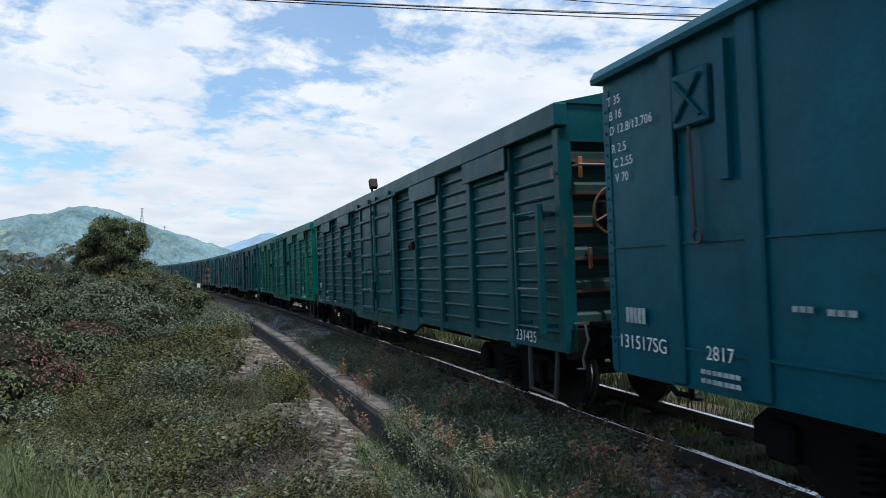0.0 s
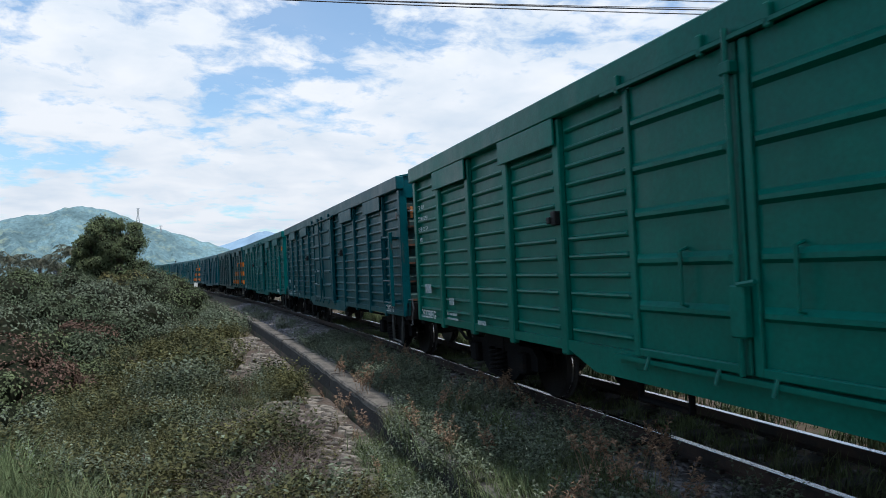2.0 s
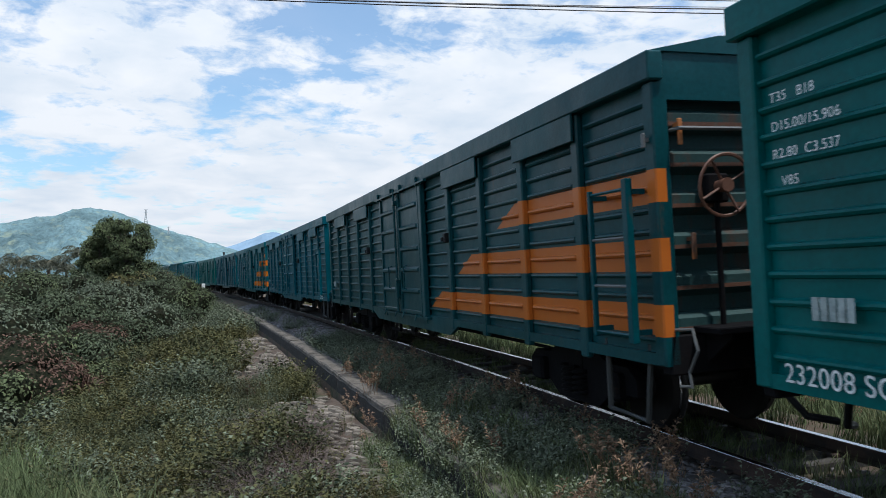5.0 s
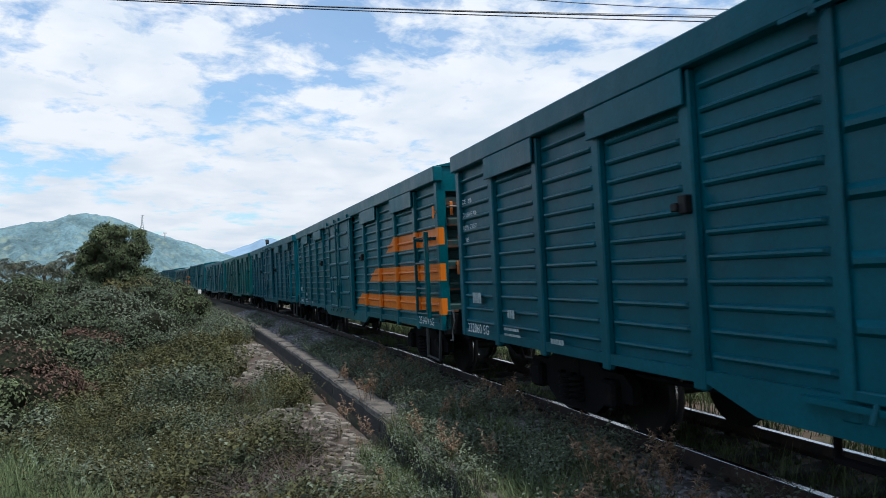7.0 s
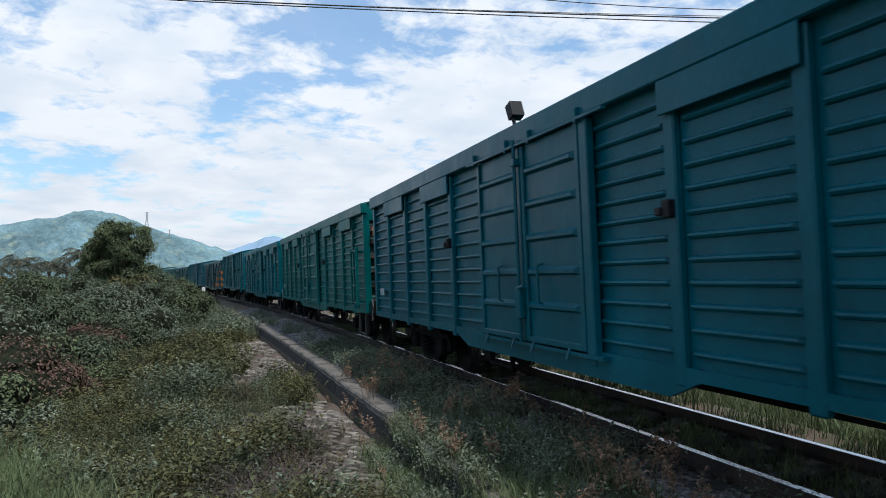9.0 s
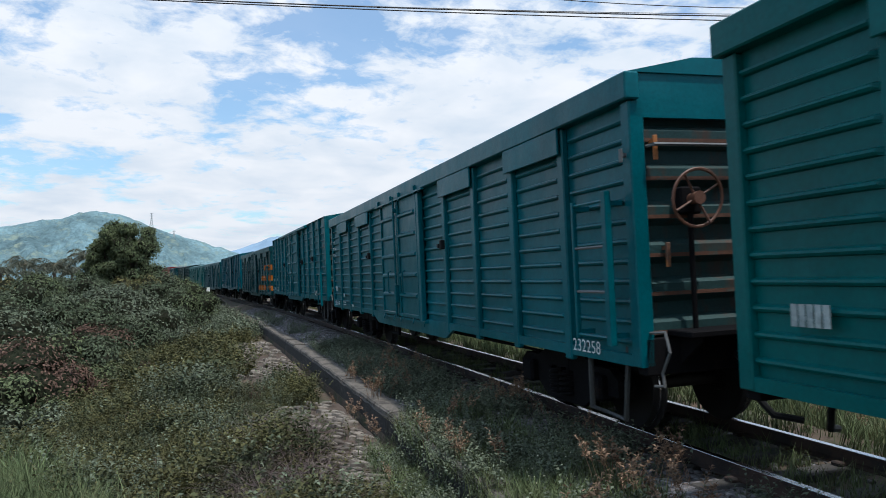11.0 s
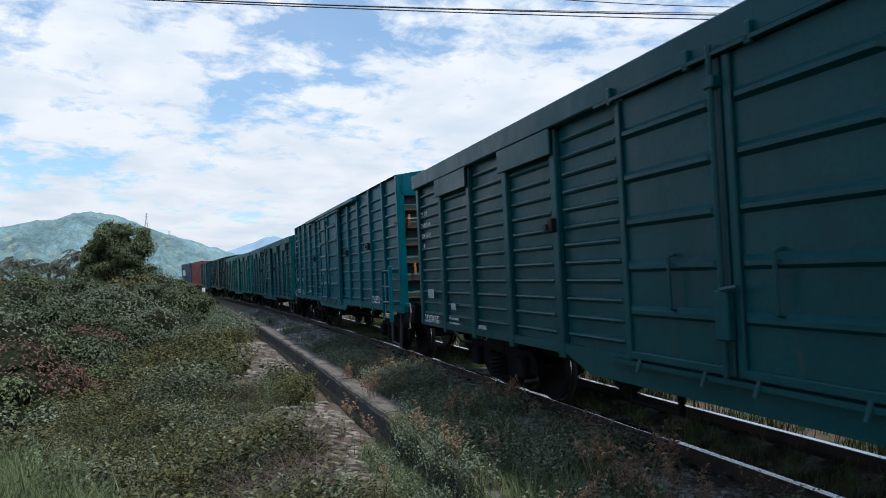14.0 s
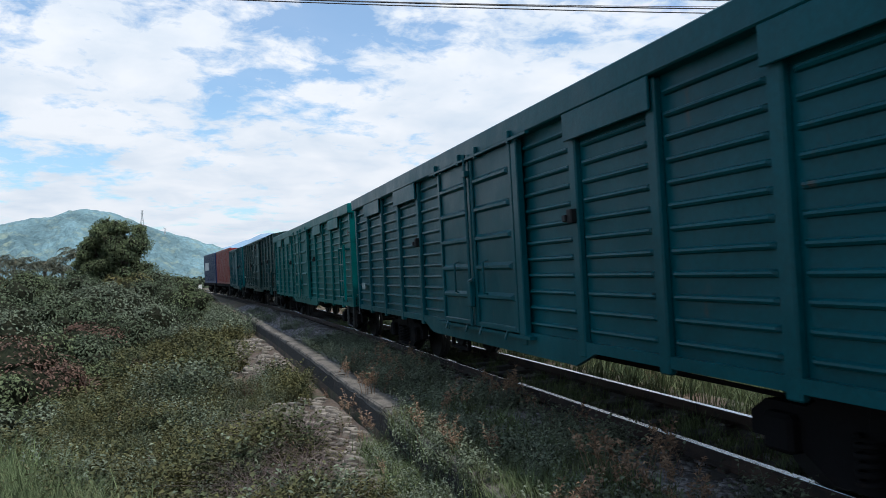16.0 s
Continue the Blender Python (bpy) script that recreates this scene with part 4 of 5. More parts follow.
def build_ground():
    bm = bmesh.new()
    lefts = [-2500, -900, -400, -120, -60, -30, -15, -8, -5, -3.2, -2.2, -1.7, -1.0, -0.5, 0, 0.6, 1.1, 1.5, 1.94, 2.29, 2.32, 2.6, 2.85, 3.1, 3.4, 3.8, 4.2, 4.6, 5.0, 5.5, 6.0, 6.6, 7.2, 8, 9, 11, 13, 16, 20, 26, 34, 48, 70, 110, 200, 400, 1000, 3000]
    esses = [-600, -150, -60, -30, -15, -8, -4] + [i * 0.5 for i in range(-4, 60)] + [30 + i * 1.0 for i in range(10)] + [40 + i * 5 for i in range(0, 20)] + [150, 190, 250, 330, 420, 600, 3000]
    grid = []
    for s in esses:
        row = []
        for l in lefts:
            if s > 420:
                x, y = TRACK_X - (1 - math.cos(BEND * 420)) / BEND - l - (s - 420) * 0.5, math.sin(BEND * 420) / BEND + (s - 420)
            elif abs(l) > 200:
                x, y = TRACK_X - l - (1 - math.cos(BEND * s)) / BEND, math.sin(BEND * s) / BEND
            else:
                x, y, _ = floor_at(s, l)
            row.append(bm.verts.new((x, y, floor_at(s, l)[2] if abs(l) <= 200 else ground_height(l, s))))
        grid.append(row)
    for a, b in zip(grid, grid[1:]):
        for i in range(len(a) - 1):
            bm.faces.new((a[i], a[i + 1], b[i + 1], b[i]))
    g = part("ground", mesh_of(bm, "ground", True), M_GROUND)
    tagged(g, "brown earth under scrub and grass", "ground", kind="structure")


build_ground()


def rail(off):
    bm = bmesh.new()
    prof = [(-0.055, -0.13), (0.055, -0.13), (0.055, -0.118), (0.012, -0.10), (0.012, -0.035), (0.034, -0.028), (0.034, -0.004), (-0.034, -0.004), (-0.034, -0.028), (-0.012, -0.035), (-0.012, -0.10), (-0.055, -0.118)]
    rows = [[bm.verts.new(along(s, off + a, z)) for a, z in prof] for s in [-40 + 2.0 * i for i in range(130)]]
    for a, b in zip(rows, rows[1:]):
        for k in range(len(prof)):
            bm.faces.new((a[k], a[(k + 1) % len(prof)], b[(k + 1) % len(prof)], b[k]))
    r = part("rail", bm, M_RAILSIDE)
    tagged(r, "long rusty steel rail with a polished top", "rail", "rails of the track", "structure")
    bm = bmesh.new()
    rows = [[bm.verts.new(along(s, off + a, z)) for a, z in ((-0.033, -0.012), (-0.029, -0.001), (0.029, -0.001), (0.033, -0.012))] for s in [-40 + 2.0 * i for i in range(130)]]
    for a, b in zip(rows, rows[1:]):
        for k in range(3):
            bm.faces.new((a[k], a[k + 1], b[k + 1], b[k]))
    part("rail_head", bm, M_STEEL, r, "bright polished running surface")


for off in (-0.535, 0.535):
    rail(off)


def build_sleepers():
    root = tagged(new("track_bed"), "concrete sleepers half buried in dark ballast", "track bed", kind="structure")
    me = shape("sleeper", plain_box(-0.95, 0.95, -0.1, 0.1, -0.3, -0.135, 0.015))
    clip = shape("rail_clip", lambda bm: [soft_box(bm, o - 0.035, o + 0.035, -0.05, 0.05, -0.137, -0.1, 0.01) for o in (-0.62, -0.45, 0.45, 0.62)])
    for i in range(110):
        s = -3 + 0.62 * i
        sl = part("sleeper", me, M_SLEEPER, root, at=on_track(s))
        if s < 30:
            part("rail_clip", clip, M_RAILSIDE, sl)


build_sleepers()


def build_kerb():
    """The concrete kerb wall that holds the ballast, cast in lengths."""
    root = tagged(new("kerb"), "weathered concrete kerb wall beside the ballast", "kerb", kind="structure")
    s = 2.4
    rng = random.Random(5)
    while s < 34.6:
        e = s + 1.9

        def build(bm):
            rows = []
            for k in range(5):
                t = s + 0.012 + (e - s - 0.024) * k / 4
                w, h = rng.uniform(-0.012, 0.012), rng.uniform(-0.02, 0.012)
                row = []
                for l, z in ((2.30, -1.2), (2.285 + w, -0.38 + h), (2.26 + w, -0.352 + h), (1.975 + w, -0.345 + h), (1.95 + w, -0.37 + h), (1.95, -1.2)):
                    x, y = beside(t, l)
                    row.append(bm.verts.new((x, y, z)))
                rows.append(row)
            for a, b in zip(rows, rows[1:]):
                for i in range(5):
                    bm.faces.new((a[i], a[i + 1], b[i + 1], b[i]))
            bm.faces.new(rows[0])
            bm.faces.new(rows[-1][::-1])
        block = part("kerb_block", shape(("kerb_block", round(s, 1)), build), M_CONCRETE, root)

        # a thin near-black plate over the outer face of each block
        def dark_plate(bm):
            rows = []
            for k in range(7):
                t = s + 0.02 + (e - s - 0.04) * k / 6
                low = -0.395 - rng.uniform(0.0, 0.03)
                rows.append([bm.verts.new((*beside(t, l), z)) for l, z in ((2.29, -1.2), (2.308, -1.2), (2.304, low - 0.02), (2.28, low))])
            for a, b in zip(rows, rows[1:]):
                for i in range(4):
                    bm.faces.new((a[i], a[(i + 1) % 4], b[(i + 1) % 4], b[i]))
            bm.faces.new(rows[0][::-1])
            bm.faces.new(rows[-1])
        part("stained_face", shape(("stained_face", round(s, 1)), dark_plate), M_DARKFACE, block, "near-black outer face of the kerb")
        s = e


build_kerb()


def build_pitching():
    """Flat stones set in earth on the bank under the kerb."""
    rng = random.Random(11)
    for s0, s1, l0, l1, n in ((18.0, 28.0, 2.47, 3.85, 250), (7.6, 14.0, 2.47, 3.6, 240)):
        root = tagged(new("stone_pitching"), "rough pale stones set in earthy mortar on the bank", "stone paving", "stone slopes under the kerb", "structure")
        bm = bmesh.new()
        rows = []
        for i in range(13):
            s = s0 - 0.3 + (s1 - s0 + 0.6) * i / 12
            row = []
            for j in range(6):
                l = l0 - 0.12 + (l1 - l0 + 0.2) * j / 5
                x, y, z = floor_at(s, l)
                edge = 0.05 if 0 < i < 12 and j < 5 else -0.15
                row.append(bm.verts.new((x, y, z + edge + rng.uniform(-0.015, 0.015))))
            rows.append(row)
        for a, b in zip(rows, rows[1:]):
            for j in range(5):
                bm.faces.new((a[j], a[j + 1], b[j + 1], b[j]))
        part("mortar_bed", bm, M_MORTAR, root)
        shapes = []
        for k in range(6):
            def build(bm):
                m = rng.randint(6, 8)
                ring = []
                for q in range(m):
                    a = 2 * math.pi * q / m
                    r = rng.uniform(0.75, 1.1)
                    ring.append((math.cos(a) * r * 0.13, math.sin(a) * r * 0.05))
                lo = [bm.verts.new((x, y, -0.06)) for x, y in ring]
                mid = [bm.verts.new((x, y, 0.025 + rng.uniform(-0.008, 0.008))) for x, y in ring]
                top = [bm.verts.new((x * 0.75, y * 0.75, 0.045 + rng.uniform(-0.01, 0.01))) for x, y in ring]
                for a, b in ((lo, mid), (mid, top)):
                    for q in range(m):
                        bm.faces.new((a[q], a[(q + 1) % m], b[(q + 1) % m], b[q]))
                bm.faces.new(top)
            shapes.append(shape(("stone", s0, k), build))
        for k in range(n):
            u, v = rng.random(), rng.random() ** 1.2
            s, l = s0 + (s1 - s0) * u, l0 + (l1 - l0) * v
            x, y, z = floor_at(s, l)
            big = rng.uniform(0.5, 1.2)
            part("stone", shapes[k % 6], M_STONE, root, at=pose(x, y, z + 0.07, rng.uniform(-8, 8), 12 + rng.uniform(-8, 8), rng.uniform(-30, 30)) @ Matrix.Diagonal((big, big, big, 1)))


build_pitching()

# ---- plants: many small leaves and blades, joined field by field ----
RNG = np.random.default_rng(7)


def unit(v):
    return v / np.maximum(np.linalg.norm(v, axis=-1, keepdims=True), 1e-6)


def leaf_quads(points, dirs, length, width, rng=RNG, droop=0.25, face=None):
    """Folded leaves: one quad each, from each point along its direction; face: the way their upper sides turn."""
    n = len(points)
    L = length * rng.uniform(0.7, 1.3, (n, 1))
    W = width * rng.uniform(0.7, 1.3, (n, 1))
    d = unit(dirs)
    side = unit(np.cross(unit(rng.normal(size=(n, 3))) if face is None else unit(face), d))
    nrm = np.cross(d, side)
    mid = points + d * L * 0.5 + nrm * L * 0.12
    tip = points + d * L - np.array([0, 0, 1.0]) * L * droop
    v = np.stack([points, mid + side * W, tip, mid - side * W], 1).reshape(-1, 3)
    return v, np.arange(4 * n).reshape(-1, 4)


def mass_leaves(points, out, length, width, rng):
    """Leaves that shingle the outside of a leafy mass, drooping over it."""
    n = len(points)
    around = np.cross(out, unit(rng.normal(size=(n, 3))))
    d = unit(around) + out * 0.35 + np.array([0, 0, -0.35])
    return leaf_quads(points, d, length, width, rng, 0.15, out + np.array([0, 0, 0.45]) + rng.normal(size=(n, 3)) * 0.2)


def join(*parts):
    vs, qs, base = [], [], 0
    for v, q in parts:
        vs.append(v)
        qs.append(q + base)
        base += len(v)
    return np.concatenate(vs), np.concatenate(qs)


def blade(h, w, lean, yaw, segs=3):
    """A tapering blade that bends over."""
    v, q = [], []
    c, s = math.cos(yaw), math.sin(yaw)
    for i in range(segs + 1):
        t = i / segs
        r, z, ww = lean * t * t * h, h * (t - 0.25 * abs(lean) * t * t), w * (1 - t) ** 0.7 + 0.0006
        for k in (-1, 1):
            v.append((c * r - s * k * ww, s * r + c * k * ww, z))
        if i:
            b = 2 * i
            q.append((b - 2, b - 1, b + 1, b))
    return np.array(v), np.array(q)


def tuft(rng, n, h, w, lean=0.6, spread=0.06):
    parts = []
    for _ in range(n):
        v, q = blade(h * rng.uniform(0.5, 1.15), w * rng.uniform(0.7, 1.2), lean * rng.uniform(0.2, 1.3), rng.uniform(0, 6.28))
        parts.append((v + np.array([rng.normal() * spread, rng.normal() * spread, 0]), q))
    return join(*parts)


def sprig(rng, stems, h, leaf, width, per=9):
    """Upright leafy stems."""
    parts = []
    for _ in range(stems):
        yaw, lean, hh = rng.uniform(0, 6.28), rng.uniform(0.1, 0.75), h * rng.uniform(0.6, 1.15)
        base = np.array([rng.normal() * h * 0.25, rng.normal() * h * 0.25, 0])
        t = np.linspace(0.15, 1, per)[:, None]
        stem = base + t * hh * np.array([math.cos(yaw) * lean, math.sin(yaw) * lean, 1.0])
        a = rng.uniform(0, 6.28, per)[:, None]
        d = np.concatenate([np.cos(a), np.sin(a), rng.uniform(0.1, 0.9, (per, 1))], 1)
        parts.append(leaf_quads(stem, d, leaf, width, rng, 0.25, np.array([0, 0, 1.0]) + rng.normal(size=(per, 3)) * 0.45))
        bv, bq = blade(hh, 0.004, lean, yaw, 2)
        parts.append((bv + base, bq))
    return join(*parts)


def plume(rng, h):
    """A dry stem with a ragged seed head."""
    bv, bq = blade(h, 0.004, 0.25, 0.3, 3)
    n = 26
    t = rng.uniform(0.6, 1, n)[:, None]
    p = np.concatenate([np.cos(0.3) * 0.25 * t * t * h, np.sin(0.3) * 0.25 * t * t * h, h * (t - 0.06 * t * t)], 1)
    a = rng.uniform(0, 6.28, n)[:, None]
    return join((bv, bq), leaf_quads(p, np.concatenate([np.cos(a), np.sin(a), np.full((n, 1), 0.9)], 1), 0.07, 0.008, rng, 0.4))


def twig(rng, h):
    """Bare tangled stems."""
    return join(*[blade(h * rng.uniform(0.5, 1.2), 0.005, rng.uniform(0.5, 2.0), rng.uniform(0, 6.28), 4) for _ in range(7)])


def clump(rng, n, leaf, width, lobes=7, flat=0.75):
    """A bushy mass about 1 m in radius: leaves over several uneven lobes."""
    centres = rng.normal(size=(lobes, 3)) * np.array([0.5, 0.5, 0.3]) + np.array([0, 0, 0.55])
    radii = rng.uniform(0.3, 0.62, lobes)
    k = rng.integers(0, lobes, n)
    d = unit(rng.normal(size=(n, 3)) + np.array([0, 0, 0.35]))
    p = centres[k] + d * (radii[k] * rng.uniform(0.55, 1.08, n) ** 0.6)[:, None] * np.array([1, 1, flat])
    return mass_leaves(p, d, leaf, width, rng)


def quad_mesh(name, v, q):
    me = bpy.data.meshes.new(name)
    me.vertices.add(len(v))
    me.vertices.foreach_set("co", v.ravel())
    me.loops.add(q.size)
    me.loops.foreach_set("vertex_index", q.ravel())
    me.polygons.add(len(q))
    me.polygons.foreach_set("loop_start", np.arange(len(q)) * 4)
    me.update(calc_edges=True)
    return me


def field(name, templates, spots, material_, label, category, kind="stuff", parent=None, rng=RNG, tilt=0.15):
    """Copies of the templates at spots (x, y, z, scale), turned at random and joined into one mesh."""
    spots = np.asarray(spots, float)
    pick = rng.integers(0, len(templates), len(spots))
    vs, qs, base = [], [], 0
    for i, (tv, tq) in enumerate(templates):
        sp = spots[pick == i]
        if not len(sp):
            continue
        yaw = rng.uniform(0, 2 * math.pi, len(sp))
        c, s = np.cos(yaw), np.sin(yaw)
        tx, ty = rng.normal(size=len(sp)) * tilt, rng.normal(size=len(sp)) * tilt
        R = np.zeros((len(sp), 3, 3))
        R[:, 0, 0], R[:, 0, 1], R[:, 1, 0], R[:, 1, 1], R[:, 2, 2] = c, -s, s, c, 1
        R[:, 0, 2], R[:, 1, 2] = tx, ty
        v = np.einsum("kij,nj->kni", R, tv) * sp[:, 3][:, None, None] + sp[:, None, :3]
        q = tq[None] + (np.arange(len(sp)) * len(tv))[:, None, None] + base
        base += len(sp) * len(tv)
        vs.append(v.reshape(-1, 3))
        qs.append(q.reshape(-1, 4))
    v, q = np.concatenate(vs), np.concatenate(qs)
    ob = part(name, quad_mesh(name, v, q), material_, parent)
    if label:
        tagged(ob, label, category, kind=kind)
    elif kind:
        tagged(ob, kind=kind)
    return ob


def leaf_material(name, colour, second, patch=0.5, large=0.35, rand=0.45, rough=0.75):
    lift = 1.35
    m = material(name, tuple(c * lift for c in colour), rough=rough, vary=0.3, grain=6, large=large, bump=0, second=tuple(c * lift for c in second), patch=patch, spread=0.12, rand=rand, gloss=0.12)
    nt = m.node_tree
    bsdf, out = nt.nodes["Principled BSDF"], nt.nodes["Material Output"]
    thin, mix = nt.nodes.new("ShaderNodeBsdfTranslucent"), nt.nodes.new("ShaderNodeMixShader")
    nt.links.new(bsdf.inputs["Base Color"].links[0].from_socket, thin.inputs[0])
    mix.inputs[0].default_value = 0.16
    nt.links.new(bsdf.outputs[0], mix.inputs[1])
    nt.links.new(thin.outputs[0], mix.inputs[2])
    nt.links.new(mix.outputs[0], out.inputs[0])
    return m


M_SHRUB = leaf_material("low_shrub_leaves", (0.070, 0.068, 0.029), (0.040, 0.049, 0.026), 0.47)
M_SHRUB2 = leaf_material("grey_green_leaves", (0.10, 0.118, 0.082), (0.062, 0.078, 0.05), 0.5)
M_GRASS = leaf_material("grass_blades", (0.076, 0.098, 0.046), (0.11, 0.11, 0.06), 0.52)
M_STRAW = leaf_material("dry_stems", (0.20, 0.135, 0.09), (0.14, 0.088, 0.058), 0.5)
M_TWIG = leaf_material("bare_twigs", (0.085, 0.066, 0.06), (0.045, 0.035, 0.033), 0.5)
M_RUSSET = leaf_material("russet_leaves", (0.085, 0.053, 0.040), (0.065, 0.056, 0.036), 0.56)
M_BUSH = leaf_material("thicket_leaves", (0.058, 0.074, 0.044), (0.098, 0.112, 0.075), 0.52, 0.2)
M_TREE = leaf_material("tree_leaves", (0.078, 0.096, 0.048), (0.042, 0.058, 0.032), 0.5, 0.3)
M_OLIVE = leaf_material("olive_leaves", (0.095, 0.085, 0.035), (0.05, 0.06, 0.028), 0.52, 0.3)
M_PALM = leaf_material("palm_fronds", (0.075, 0.082, 0.06), (0.10, 0.085, 0.055), 0.55, 0.3)
M_SHADECORE = material("leaf_gap_shade", (0.016, 0.019, 0.011), rough=1.0, vary=0.4, grain=18, large=2.0, bump=0.8, second=(0.03, 0.028, 0.018), patch=0.52, distance=0.05, gloss=0.05)
M_FLOWER = material("pale_flowers", (0.6, 0.58, 0.42), rough=0.7, vary=0.2, rand=0.4, bump=0)
M_BARK = material("bark", (0.09, 0.07, 0.055), rough=0.95, vary=0.35, grain=20, large=2, bump=0.8, distance=0.03)


def spots(n, s0, s1, l0, l1, size=(0.8, 1.2), lift=0.0, keep=None, rng=RNG, near=1.0, mound=0.0):
    """Random places on the ground beside the track; near > 1 crowds them towards the eye."""
    out = []
    u, v, w = rng.random(n) ** near, rng.random(n), rng.uniform(*size, n)
    for a, b, c in zip(u, v, w):
        s, l = s0 + (s1 - s0) * a, l0 + (l1 - l0) * b
        if keep and not keep(s, l, rng.random()):
            continue
        x, y, z = floor_at(s, l)
        c *= 1 + mound * 1.6 * noise.noise(Vector((x * 0.8, y * 0.8, 5)))
        out.append((x, y, z + lift, max(c, 0.25)))
    return out


def patchy(scale, level, seed):
    return lambda s, l, r: noise.noise(Vector((s * scale, l * scale, seed))) + 0.5 * (r - 0.5) > level


def off_stones(s, l, r):
    """Keeps plants off most of the stone slopes."""
    if 17.6 < s < 28.4 and l < 3.85 + 0.2 * math.sin(s * 2.1):
        return r < 0.03
    if 8.0 < s < 14.2 and l < 3.5 + 0.25 * math.sin(s * 3):
        return r < 0.06
    if 26 < s < 36 and l < 3.0:
        return r < 0.1
    return True


def grassy(s, l):
    """The corner of the bank where long grass takes over from the shrubs."""
    return l > 5.0 and s < 7.6 + (l - 5.2) * 2.1


def plant_fields():
    rng = np.random.default_rng(21)
    low = [sprig(rng, 8, 0.30, 0.040, 0.0125, 9) for _ in range(5)]
    grey = [sprig(rng, 6, 0.34, 0.048, 0.0125, 10) for _ in range(4)]
    far_low = [sprig(rng, 6, 0.36, 0.062, 0.02, 8) for _ in range(4)]
    field("low_shrubs", low, spots(5200, 4.2, 17, 2.7, 7.6, (0.6, 1.3), -0.03, lambda s, l, r: off_stones(s, l, r) and (not grassy(s, l) or r < 0.15), mound=0.6), M_SHRUB, "low dense green shrubs covering the bank", "shrubs")
    field("low_shrubs", grey, spots(2600, 4.5, 22, 3.0, 7.6, (0.6, 1.3), 0.03, lambda s, l, r: off_stones(s, l, r) and patchy(0.35, 0.16, 4)(s, l, r) and not grassy(s, l), mound=0.6), M_SHRUB2, "grey-green leafy weeds among the shrubs", "shrubs")
    field("low_shrubs", far_low, spots(4600, 17, 36, 2.7, 7.4, (0.6, 1.3), -0.03, off_stones, mound=0.6), M_SHRUB, "low green shrubs along the bank", "shrubs")
    field("low_shrubs", far_low, spots(1700, 30, 62, 2.3, 7.2, (0.9, 1.9), 0, None), M_SHRUB2, "pale grey-green weeds beside the far track", "shrubs")
    field("russet_shrubs", low, spots(320, 5, 26, 3.2, 8.6, (0.6, 1.2), 0.06, patchy(0.6, 0.42, 9)), M_RUSSET, "reddish dying leaves among the shrubs", "shrubs")
    tall = [tuft(rng, 22, 0.75, 0.009, 0.7, 0.1) for _ in range(4)]
    field("long_grass", tall, spots(2600, 3.6, 15, 5.0, 9.2, (0.5, 1.0), -0.02, lambda s, l, r: grassy(s, l) and patchy(0.5, -0.25, 3)(s, l, r)), M_GRASS, "long pale green grass on the bank", "grass")
    field("long_grass", tall, spots(120, 3.8, 8.6, 2.35, 3.6, (0.3, 0.55), -0.02, lambda s, l, r: s < 6.6 or l < 2.75), M_GRASS, "tall green grass at the kerb", "grass")
    short = [tuft(rng, 18, 0.34, 0.006, 0.8, 0.07) for _ in range(4)]
    field("kerb_grass", short, spots(2600, 4.2, 15, 1.3, 2.75, (0.5, 0.95), 0.0, lambda s, l, r: (s < 9.7 and (l > 1.75 or r < 0.5)) or (s > 9.7 and l < 1.75 and r < 0.35)), M_GRASS, "green grass over the kerb and ballast shoulder", "grass")
    weeds = [sprig(rng, 7, 0.3, 0.045, 0.012, 9) for _ in range(4)]
    field("ballast_weeds", weeds, spots(1000, 4.2, 9.8, 1.7, 2.75, (0.5, 1.1), 0.0, patchy(0.8, -0.1, 22)), M_SHRUB2, "leafy weeds over the buried end of the kerb", "weeds")
    field("ballast_weeds", weeds, spots(1700, 3.2, 20, 0.95, 1.9, (0.45, 1.1), 0.0, lambda s, l, r: patchy(0.7, 0.02 if s < 9 else -0.2, 2)(s, l, r)), M_SHRUB2, "leafy weeds growing through the ballast", "weeds")
    field("ballast_weeds", weeds, spots(420, 10.5, 16, 1.15, 1.8, (0.6, 1.1), 0.0, None), M_SHRUB2, "dense green weeds beside the kerb", "weeds")
    field("ballast_weeds", weeds, spots(420, 18, 40, 1.2, 1.9, (0.5, 1.1), 0.0, patchy(0.6, 0.1, 8)), M_SHRUB2, "sparse weeds on the far ballast", "weeds")
    dots = [leaf_quads(rng.normal(size=(5, 3)) * np.array([0.08, 0.08, 0.05]) + np.array([0, 0, 0.3]), rng.normal(size=(5, 3)), 0.02, 0.009, rng) for _ in range(3)]
    field("small_flowers", dots, spots(70, 3.2, 15, 0.9, 2.0, (0.5, 0.8), 0.0, None), M_FLOWER, "tiny pale flowers on the weeds", "flowers")
    plumes = [join(*[(lambda v, q: (v + np.array([rng.normal() * 0.06, rng.normal() * 0.06, 0]), q))(*plume(rng, 0.5 * rng.uniform(0.7, 1.3))) for _ in range(5)]) for _ in range(4)]
    field("dry_grass", plumes, spots(130, 4.4, 16, 0.85, 2.7, (0.5, 1.0), 0.0, patchy(0.55, 0.05, 6)), M_STRAW, "dry reddish grass with seed heads", "grass")
    field("dry_grass", plumes + short, spots(90, 4.4, 12, 0.72, 1.2, (0.35, 0.65), 0.0, patchy(0.8, 0.15, 5)), M_STRAW, "brown withered grass along the rail", "grass")
    twigs = [twig(rng, 0.45) for _ in range(4)]
    field("dead_twigs", twigs, spots(900, 5.4, 11.5, 2.8, 4.6, (0.6, 1.2), 0.0, lambda s, l, r: abs(l - 3.85 + 0.08 * (s - 8)) < 0.5), M_TWIG, "grey dead twigs over the stones", "twigs")
